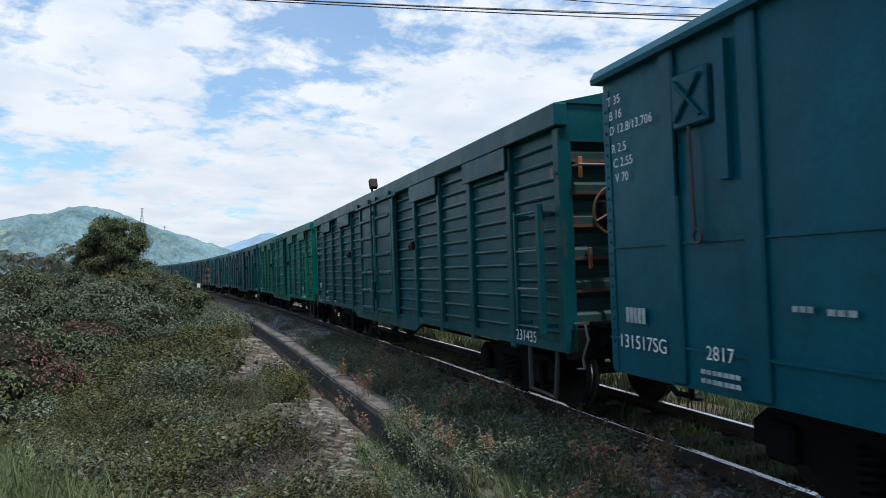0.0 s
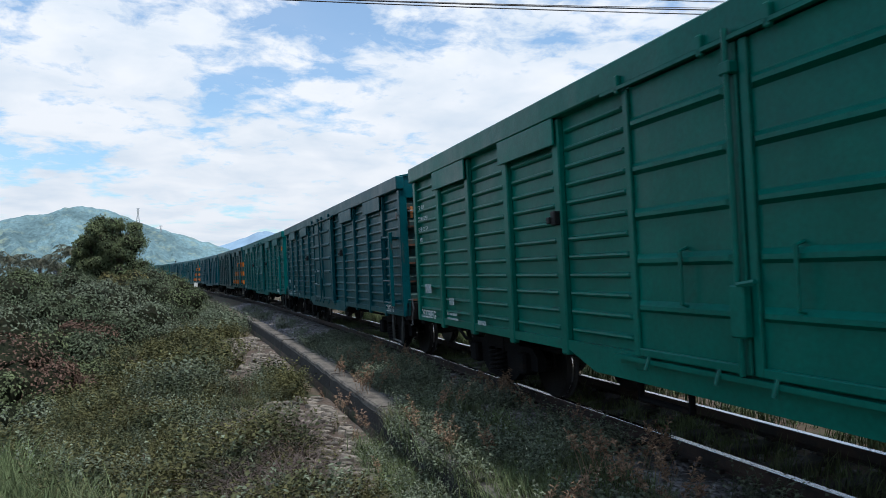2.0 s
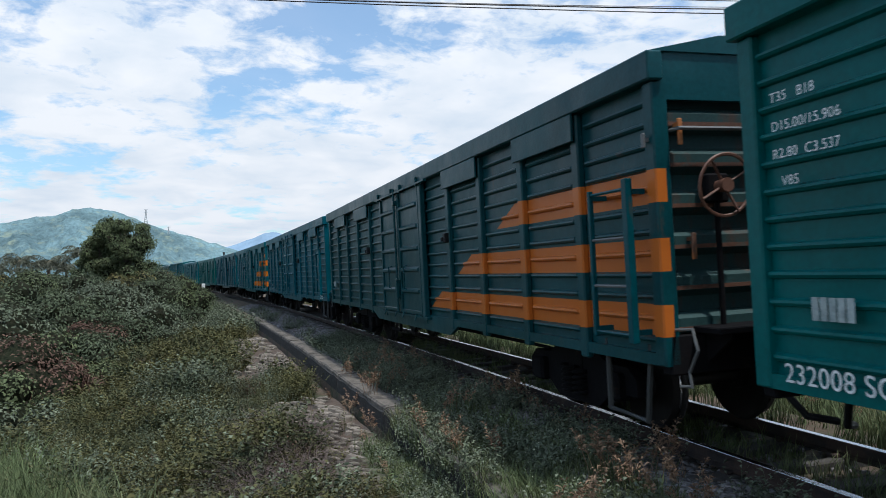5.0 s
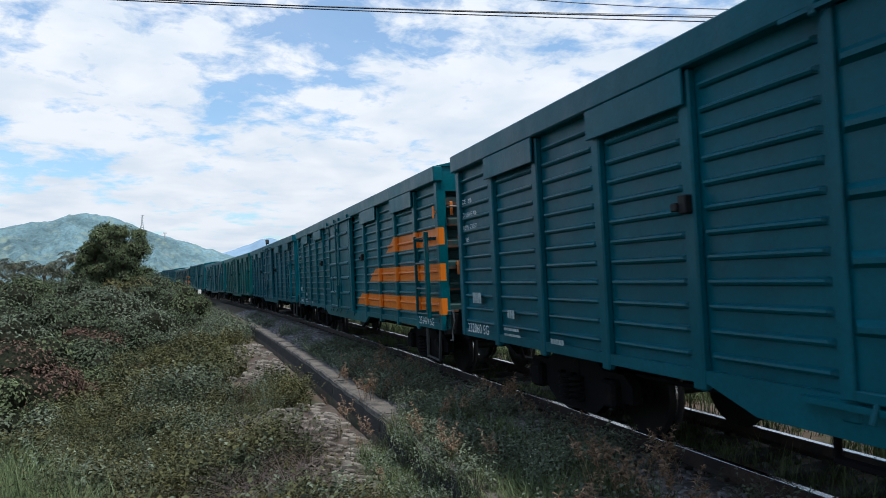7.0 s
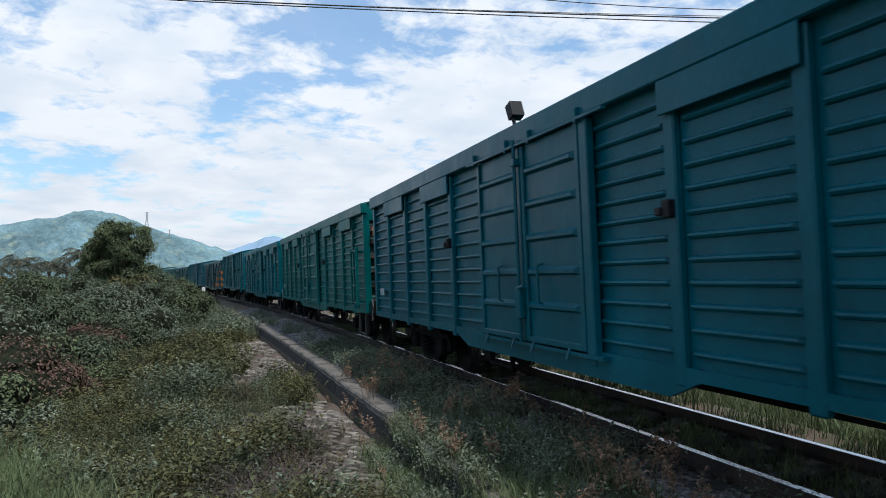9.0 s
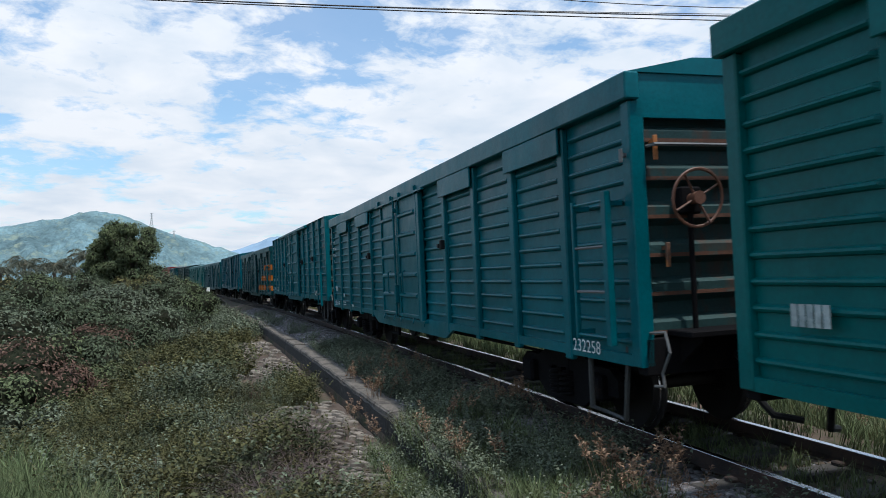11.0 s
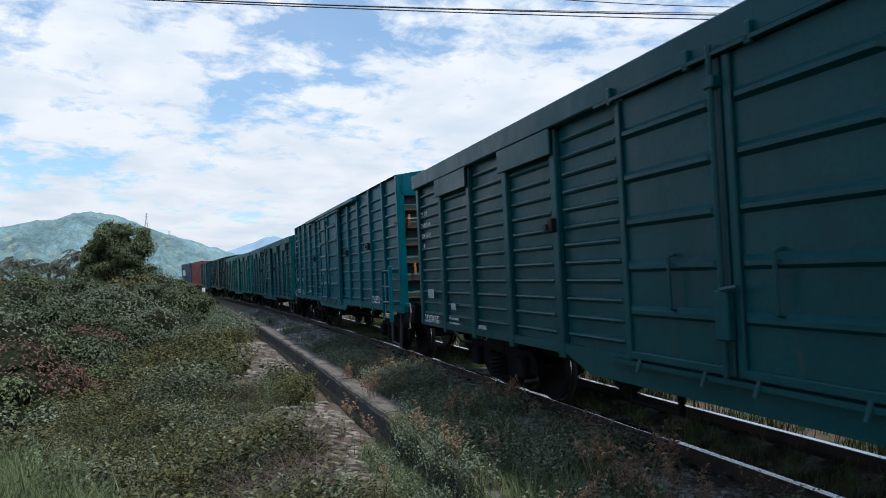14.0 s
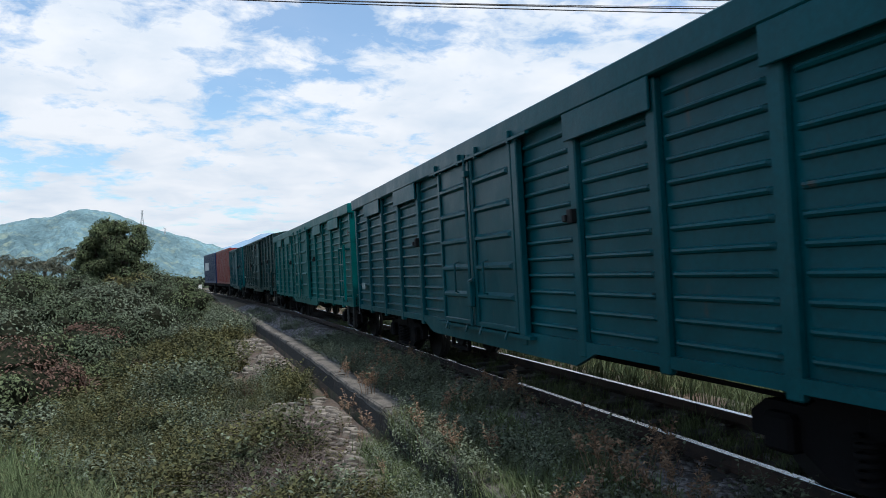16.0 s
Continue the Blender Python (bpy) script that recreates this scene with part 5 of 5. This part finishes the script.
    field("inner_grass", short, spots(900, 2.5, 26, -0.42, 0.42, (0.4, 0.8), 0.02, patchy(0.5, -0.05, 12)), M_GRASS, "short grass between the rails", "grass")
    field("far_side_grass", short + tall[:2], spots(2600, 1.5, 30, -5.0, -0.95, (0.5, 1.0), 0.0, patchy(0.4, -0.2, 15)), M_GRASS, "rough grass beyond the track", "grass")
    field("far_side_grass", plumes + short, spots(600, 1.5, 40, -7.0, -1.5, (0.6, 1.0), 0.0, patchy(0.4, 0.05, 16)), M_STRAW, "yellow dry grass beyond the track", "grass")
    field("far_side_grass", far_low, spots(900, 4, 60, -9.0, -2.4, (0.7, 1.6), 0.0, patchy(0.3, 0.0, 18)), M_SHRUB, "low shrubs beyond the track", "shrubs")
    agave = [tuft(rng, 13, 0.62, 0.02, 0.5, 0.03) for _ in range(2)]
    for s, l in ((5.55, 4.85), (6.4, 3.55), (5.3, 5.9)):
        x, y, z = floor_at(s, l)
        field("sword_grass", agave, [(x, y, z, 0.9)], M_GRASS, "tuft of broad pale grass blades", "grass", kind="")


plant_fields()


def stone_field():
    rng = np.random.default_rng(3)
    temps = []
    for _ in range(6):
        v = np.array([(x, y, z) for z in (-1, 1) for y in (-1, 1) for x in (-1, 1)], float) * rng.uniform(0.6, 1.0, (8, 3)) * np.array([0.026, 0.021, 0.017])
        temps.append((v, np.array([(0, 2, 3, 1), (4, 5, 7, 6), (0, 1, 5, 4), (2, 6, 7, 3), (0, 4, 6, 2), (1, 3, 7, 5)])))
    field("ballast", temps, spots(11000, 2.6, 16, 0.62, 1.95, (0.7, 1.6), 0.012, None, near=1.2), M_BALLAST, "dark crushed stone ballast beside the rails", "ballast", tilt=0.4)
    field("ballast", temps, spots(9000, 16, 46, 0.62, 1.95, (1.2, 2.2), 0.015, None, near=1.2), M_BALLAST, "grey crushed stone ballast along the track", "ballast", tilt=0.4)
    field("ballast", temps, spots(3000, 2.0, 40, -0.95, 0.6, (0.8, 1.4), 0.012, None, near=1.4), M_BALLAST, "dark ballast between and beyond the rails", "ballast", tilt=0.4)


stone_field()

# ---- thickets, trees, hills, wires ----
def at_view(az, dist):
    """Ground plan of a spot at az degrees right of +y from the eye."""
    return dist * math.sin(radians(az)), dist * math.cos(radians(az))


def bush(az, dist, top, radius, mat, label, leaf=0.13, n=1500, seed=1, base=-2.4):
    """A bush whose crown reaches top: a few stems and a mass of leaves in uneven lobes."""
    rng = np.random.default_rng(seed)
    root = thing("bush", label, "bush", "bushes on the low ground")
    x, y = at_view(az, dist)
    root.matrix_basis = pose(x, y, base)
    h = top - base
    bm = bmesh.new()
    for k in range(4):
        a = rng.uniform(0, 6.28)
        tube(bm, [(0.1 * math.cos(a), 0.1 * math.sin(a), -0.1), (0.3 * radius * math.cos(a), 0.3 * radius * math.sin(a), 0.4 * h), (0.6 * radius * math.cos(a + 0.4), 0.6 * radius * math.sin(a + 0.4), 0.75 * h)], [0.06, 0.04, 0.02], 6)
    part("stem", bm, M_BARK, root)
    lobes, n = 16, int(n * 2.3)
    u = unit(rng.normal(size=(lobes, 3)) + np.array([0, 0, 0.45]))
    r = rng.uniform(0.26, 0.5, lobes) * radius
    c = np.array([0, 0, h * 0.42]) + u * np.array([radius * 0.85, radius * 0.85, h * 0.5]) * rng.uniform(0.6, 1.0, (lobes, 1))
    c[:, 2] = np.clip(c[:, 2], 0.1, h - r * 0.7)
    k = rng.integers(0, lobes, n)
    d = unit(rng.normal(size=(n, 3)) + np.array([0, 0, 0.3]))
    p = c[k] + d * (r[k] * rng.uniform(0.75, 1.1, n))[:, None]
    p[:, 2] = np.maximum(p[:, 2], 0.02)
    v, q = mass_leaves(p, d, leaf * 0.82, leaf * 0.25, rng)
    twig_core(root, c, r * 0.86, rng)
    field_mesh("crown", v, q, mat, root)
    return root


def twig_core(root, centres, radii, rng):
    """Near-black cores that put shade into the gaps of a leafy mass."""
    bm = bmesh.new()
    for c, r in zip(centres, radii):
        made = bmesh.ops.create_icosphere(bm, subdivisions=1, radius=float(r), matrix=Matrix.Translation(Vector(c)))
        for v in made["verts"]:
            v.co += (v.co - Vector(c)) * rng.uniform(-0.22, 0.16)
    part("twig_core", bm, M_SHADECORE, root, "dark core standing in for shade inside the leaves")


def field_mesh(name, v, q, mat, parent):
    return part(name, quad_mesh(name, v, q), mat, parent)


def tree(az, dist, top, width, base, label, seed):
    """A broad tree: tapered trunk, limbs, and leaf clumps on the limbs with gaps between."""
    rng = np.random.default_rng(seed)
    root = thing("tree", label, "tree")
    x, y = at_view(az, dist)
    root.matrix_basis = pose(x, y, base)
    h = top - base
    bm = bmesh.new()
    tube(bm, [(0, 0, -0.2), (0.1, 0, h * 0.2), (-0.05, 0.1, h * 0.45), (0.05, 0, h * 0.8)], [0.28, 0.22, 0.16, 0.05], 10)
    part("trunk", bm, M_BARK, root)
    tips = []
    for k in range(110):
        t = rng.uniform(0.2, 0.98)
        a = rng.uniform(0, 6.28)
        reach = width * 0.5 * math.sqrt(max(0.12, 1 - ((t - 0.55) / 0.5) ** 2)) * rng.uniform(0.25, 1.0)
        tip = (reach * math.cos(a), reach * math.sin(a), h * t)
        bm = bmesh.new()
        z0 = h * max(0.15, t - 0.22)
        tube(bm, [(0, 0, z0), (tip[0] * 0.5, tip[1] * 0.5, (z0 + tip[2]) / 2 + 0.1), tip], [0.08, 0.05, 0.02], 6)
        part("limb", bm, M_BARK, root)
        tips.append(tip)
    tips = np.array(tips)
    n = 30000
    k = rng.integers(0, len(tips), n)
    d = unit(rng.normal(size=(n, 3)))
    r = rng.uniform(0.35, 0.8, len(tips)) * width * 0.2
    p = tips[k] + d * (r[k] * rng.uniform(0.2, 1.1, n) ** 0.5)[:, None] * np.array([1.15, 1.15, 0.8])
    v, q = mass_leaves(p, d + rng.normal(size=(n, 3)) * 0.5, 0.14, 0.042, rng)
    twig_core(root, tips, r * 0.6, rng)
    field_mesh("crown", v, q, M_TREE, root)


def palm(az, dist, top, seed, base=-2.4, size=1.0):
    """A coconut palm: a slim trunk and drooping feathered fronds."""
    rng = np.random.default_rng(seed)
    root = thing("palm", "coconut palm with drooping grey-green fronds", "palm tree", "palms behind the thicket")
    x, y = at_view(az, dist)
    root.matrix_basis = pose(x, y, base)
    h = top - base - 1.0
    bm = bmesh.new()
    tube(bm, [(0, 0, -0.2), (0.15, 0, h * 0.5), (0.1, 0.1, h)], [0.2, 0.14, 0.11], 8)
    part("trunk", bm, M_BARK, root)
    for k in range(16):
        a, up = 2 * math.pi * k / 16 + rng.uniform(-0.2, 0.2), rng.uniform(-0.1, 1.3)
        pts, length = [], 2.0 * size * rng.uniform(0.8, 1.1)
        for i in range(9):
            t = i / 8
            pts.append((0.1 + math.cos(a) * length * t * 0.85, 0.1 + math.sin(a) * length * t * 0.85, h + length * (up * t - (0.42 + 0.45 * up) * t * t)))
        bm = bmesh.new()
        tube(bm, pts, [0.022 * (1 - 0.9 * i / 8) for i in range(9)], 5)
        f = part("frond", bm, M_PALM, root)
        P = np.array(pts)
        P = np.concatenate([P[:-1], (P[:-1] + P[1:]) / 2, P[:-1] * 0.75 + P[1:] * 0.25])
        side = np.array([-math.sin(a), math.cos(a), -0.35])
        side2 = np.array([math.sin(a), -math.cos(a), -0.35])
        fw = np.array([math.cos(a), math.sin(a), 0]) * 0.5
        v, q = join(leaf_quads(P, np.tile(side + fw, (len(P), 1)), 0.5 * size, 0.032, rng, 0.3), leaf_quads(P, np.tile(side2 + fw, (len(P), 1)), 0.5 * size, 0.032, rng, 0.3))
        field_mesh("feathering", v, q, M_PALM, f)


def build_far():
    rng = random.Random(9)
    # thick scrub in the hollow: rows from near to far
    n = 0
    for az, dist, top, rad, m, leaf, count in (
        (-15.2, 14.5, -0.9, 1.0, M_BUSH, 0.09, 2600), (-12.6, 15.5, -0.75, 0.95, M_SHRUB2, 0.09, 2600), (-14.2, 16.5, -0.45, 1.2, M_BUSH, 0.10, 2600), (-10.4, 19, -0.45, 1.3, M_RUSSET, 0.10, 2800), (-12.6, 19.5, -0.1, 1.9, M_RUSSET, 0.10, 3000), (-8.9, 21, -0.85, 1.0, M_BUSH, 0.10, 2200),
        (-15.6, 21, 0.1, 1.5, M_BUSH, 0.11, 2800), (-9.8, 23.5, -0.3, 1.4, M_BUSH, 0.12, 2600), (-12.0, 24.5, 0.15, 1.6, M_BUSH, 0.12, 2800), (-7.6, 26, -0.45, 1.4, M_BUSH, 0.12, 2600), (-8.7, 28, 0.0, 1.2, M_RUSSET, 0.12, 1800), (-14.0, 26, 0.5, 1.8, M_SHRUB2, 0.12, 2800),
        (-15.5, 29, 0.9, 2.0, M_BUSH, 0.13, 3000), (-6.3, 29, 0.0, 1.6, M_BUSH, 0.13, 2800), (-4.9, 33, 0.25, 1.7, M_SHRUB2, 0.14, 2800), (-10.6, 31, 0.75, 1.9, M_BUSH, 0.14, 3000), (-3.3, 36, 0.3, 1.8, M_BUSH, 0.15, 3000),
        (-8.2, 34, 1.0, 2.0, M_SHRUB2, 0.15, 3000), (-13.2, 35, 1.35, 2.2, M_BUSH, 0.15, 3000), (-6.0, 39, 1.15, 2.1, M_SHRUB2, 0.16, 3000), (-2.2, 44, 0.6, 1.8, M_BUSH, 0.16, 2400), (-4.2, 45, 1.3, 2.1, M_BUSH, 0.16, 3000),
        (-14.8, 43, 1.5, 2.2, M_OLIVE, 0.17, 3000), (-11.5, 45, 1.55, 2.3, M_BUSH, 0.17, 3000), (-9.0, 47, 1.75, 2.2, M_BUSH, 0.17, 3000), (-6.3, 48, 2.1, 1.7, M_OLIVE, 0.16, 2400), (-3.5, 55, 1.7, 2.2, M_BUSH, 0.18, 2600), (-5.0, 52, 1.9, 2.0, M_BUSH, 0.18, 2600),
        (-1.5, 62, 0.8, 1.8, M_BUSH, 0.18, 2000), (-13.0, 55, 1.5, 2.6, M_OLIVE, 0.18, 2800), (-16.5, 58, 1.9, 2.8, M_BUSH, 0.18, 2800), (-10.2, 58, 1.5, 2.4, M_BUSH, 0.18, 2800), (-17.5, 38, 1.6, 2.4, M_BUSH, 0.15, 2800), (-17.6, 27, 0.8, 1.8, M_BUSH, 0.13, 2600)):
        n += 1
        if m == M_BUSH and n % 3 == 0:
            m = M_TREE
        label = {M_RUSSET.name: "withered russet-brown bush in the hollow", M_OLIVE.name: "olive-brown bush with yellowing leaves", M_SHRUB2.name: "grey-green leafy bush below the bank", M_TREE.name: "deep green shady bush below the bank"}.get(m.name, "dense dark green bush below the bank")
        bush(az, dist, top, rad, m, label, leaf, count, n)
    # creepers and leaves that fill the hollow's floor between the bushes
    r2 = np.random.default_rng(31)
    fill = [clump(r2, 420, 0.1, 0.03) for _ in range(4)]
    pts = []
    for i in range(330):
        az, d = r2.uniform(-19, -2.5), r2.uniform(13, 62)
        x, y = at_view(az, d)
        if TRACK_X - x - 0.5 * BEND * d * d > 8.2:
            pts.append((x, y, -2.5, r2.uniform(0.6, 1.2) * (0.7 + d * 0.006)))
    field("undergrowth", fill, pts, M_TREE, "tangled undergrowth between the bushes", "undergrowth")
    tree(-6.6, 55, 5.5, 4.2, -2.5, "rounded dense green tree above the thicket", 4)
    tree(-8.0, 57, 4.3, 3.4, -2.5, "smaller green tree leaning out of the thicket", 12)
    for az, d, top, sd, sz in ((-11.4, 66, 3.6, 1, 1.0), (-9.4, 64, 4.3, 2, 0.9), (-13.2, 68, 3.7, 3, 1.0), (-14.6, 62, 3.2, 4, 0.9), (-10.3, 72, 3.2, 5, 0.9), (-12.4, 60, 2.7, 7, 0.8)):
        palm(az, d, top, sd, -2.5, sz)
    # far belt of trees
    far = [clump(r2, 160, 0.5, 0.2) for _ in range(4)]
    pts = []
    for i in range(260):
        az, d = r2.uniform(-24, 4), r2.uniform(170, 330)
        x, y = at_view(az, d)
        pts.append((x, y, -3.2, r2.uniform(2.0, 3.8)))
    field("far_trees", far, pts, M_BUSH, "distant belt of low trees on the plain", "trees")
    pts = [(x, y, -1.5, r2.uniform(1.5, 3)) for x, y in (at_view(r2.uniform(8, 75), r2.uniform(40, 130)) for _ in range(150)) if x - TRACK_X + 0.5 * BEND * y * y > 12]
    field("far_trees", far, pts, M_BUSH, "low trees and scrub beyond the railway", "trees")


build_far()

# distance haze is put into the base colour of both hills
M_HILL = material("haze_tinted_woods", (0.15, 0.235, 0.255), rough=1.0, vary=0.4, grain=0.09, large=0.008, bump=0.9, second=(0.235, 0.29, 0.235), patch=0.52, spread=0.16, distance=9, gloss=0.0)
M_FARHILL = material("haze_tinted_ridge", (0.20, 0.30, 0.40), rough=1.0, vary=0.12, grain=0.02, large=0.003, bump=0.6, distance=10)
M_LATTICE = material("grey_steel_lattice", (0.35, 0.37, 0.38), rough=0.6, metal=0.3, vary=0.1, bump=0)


def profile(points, az):
    for (a, ea), (b, eb) in zip(points, points[1:]):
        if az <= b:
            t = (az - a) / (b - a)
            t = t * t * (3 - 2 * t) * 0.4 + t * 0.6
            return ea + (eb - ea) * t
    return points[-1][1]


def hill(points, near, ridge, mat, label, seed, step=0.12, crowns=6.0, deep=64):
    """A wooded ridge: its skyline by the height angles, folded into spurs and gullies, rough with tree crowns."""
    bm = bmesh.new()
    a0, a1 = points[0][0], points[-1][0]
    cols = int((a1 - a0) / step)
    rows = []
    for i in range(cols + 1):
        az = a0 + (a1 - a0) * i / cols
        el = profile(points, az) + 0.05 * noise.noise(Vector((az * 1.3, seed, 0)))
        full = ridge * math.tan(radians(max(el, 0.02)))
        row = []
        for j in range(deep + 5):
            t = j / deep
            d = near + (ridge - near) * t
            up = (t if t <= 1 else 2 - t) ** 1.15
            fold = 0.13 * noise.fractal(Vector((az * 0.5 + 0.8 * t, t * 1.2, seed)), 0.8, 2.1, 4) * math.sin(math.pi * min(1, t)) * full
            x, y = at_view(az, d)
            up_small = crowns * (noise.noise(Vector((x * 0.06, y * 0.06, seed))) + 0.7 * noise.noise(Vector((x * 0.15, y * 0.15, seed + 4)))) * min(1, t * 4)
            row.append(bm.verts.new((x, y, -8 + (full + 9.4) * up + fold + up_small * (1 if t < 0.96 else 0.4))))
        rows.append(row)
    for a, b in zip(rows, rows[1:]):
        for j in range(deep + 4):
            bm.faces.new((a[j], b[j], b[j + 1], a[j + 1]))
    h = part("hill", mesh_of(bm, "hill", True), mat)
    tagged(h, label, "hill", kind="structure")


hill([(-40, 1.0), (-30, 2.2), (-22, 2.6), (-17, 3.2), (-13.9, 3.67), (-12.2, 4.15), (-11.2, 4.2), (-9.8, 4.75), (-8.8, 4.9), (-7.3, 4.75), (-6.2, 4.35), (-5.1, 3.9), (-3.6, 3.4), (-1.9, 3.0), (-0.6, 2.55), (0.6, 2.2), (2.5, 1.6), (5, 0.9), (9, 0.3)], 1720, 2150, M_HILL, "wooded hill beyond the plain, blue haze put into its colour", 1.7)
hill([(-4, 0.8), (-1, 1.8), (0.8, 2.35), (2.2, 2.85), (3.3, 3.35), (3.9, 3.42), (4.6, 3.2), (6, 3.5), (9, 4.3), (13, 4.6), (20, 3.8), (30, 2.2), (45, 1.0)], 3000, 4000, M_FARHILL, "far hill with pale blue haze put into its colour", 6.1, 0.3, 7.0, 22)


def mast(az, dist, foot, top, wide):
    root = thing("lattice_mast", "grey steel lattice mast on the hill's shoulder", "mast", "masts on the hill")
    x, y = at_view(az, dist)
    root.matrix_basis = pose(x, y, foot)
    h = top - foot
    for sx in (-1, 1):
        for sy in (-1, 1):
            bm = bmesh.new()
            tube(bm, [(sx * wide, sy * wide, -3), (sx * wide * 0.3, sy * wide * 0.3, h * 0.55), (sx * wide * 0.2, sy * wide * 0.2, h)], 0.45, 5)
            part("leg", bm, M_LATTICE, root)
    for i in range(7):
        t, u = i / 7, (i + 1) / 7
        w0, w1 = wide * (1 - 0.8 * min(1, t * 1.5)), wide * (1 - 0.8 * min(1, u * 1.5))
        bm = bmesh.new()
        for s in (-1, 1):
            tube(bm, [(-w0, s * w0, h * t), (w1, s * w1, h * u)], 0.3, 4)
            tube(bm, [(w0, s * w0, h * t), (-w1, s * w1, h * u)], 0.3, 4)
        part("bracing", bm, M_LATTICE, root)
    for z in (0.82, 0.98):
        bm = bmesh.new()
        tube(bm, [(-4.5, 0, h * z), (4.5, 0, h * z)], 0.5, 5)
        part("cross_arm", bm, M_LATTICE, root)


mast(-5.15, 2090, 139, 181, 5.5)
mast(-3.6, 2090, 120, 136, 2.5)

M_WIRE = material("black_cable", (0.006, 0.006, 0.007), rough=0.6, vary=0.1, bump=0)


def wire(a, b, thick, sag):
    """A cable through two seen points, carried on past both."""
    A, B = Vector(a), Vector(b)
    bm = bmesh.new()
    pts = []
    for i in range(41):
        t = -2.2 + 5.4 * i / 40
        p = A.lerp(B, t)
        p.z += sag * (t - 0.5) ** 2 - sag * 0.25
        pts.append(p)
    tube(bm, pts, thick, 6)
    w = part("overhead_cable", bm, M_WIRE)
    tagged(w, "thin black overhead cable across the sky", "cable", "overhead cables")


def sky_point(az, el, z):
    d = (z - EYE[2]) / math.tan(radians(el))
    x, y = at_view(az, d)
    return x, y, z


wire(sky_point(-3.85, 19.9, 12.0), sky_point(36.8, 18.75, 12.0), 0.022, 0.25)
wire(sky_point(3.9, 20.5, 12.3), sky_point(36.8, 19.05, 12.3), 0.026, 0.2)
wire(sky_point(6.0, 20.6, 12.35), sky_point(37.0, 19.15, 12.35), 0.014, 0.2)
wire(sky_point(29.4, 20.6, 12.9), sky_point(38.35, 19.4, 12.9), 0.018, 0.1)


def marker_post(az, dist, foot, top, plate):
    root = thing("marker_post", "small white trackside marker on a pale post", "marker post")
    x, y = at_view(az, dist)
    root.matrix_basis = pose(x, y, foot, 0, 0, 10)
    h = top - foot
    part("post", shape(("marker_pole", h), plain_box(-0.05, 0.05, -0.05, 0.05, -0.3, h, 0.01)), M_CONCRETE, root)
    if plate:
        part("plate", shape("marker_plate", plain_box(-0.13, 0.13, -0.08, -0.052, h - 0.34, h, 0.01)), M_PLATE, root, "white painted plate")


M_PLATE = material("white_plate", (0.75, 0.75, 0.72), rough=0.6, vary=0.1, bump=0)
marker_post(-1.15, 60, -1.2, 0.95, True)
marker_post(-3.0, 70, -2.4, 1.5, False)


motions()
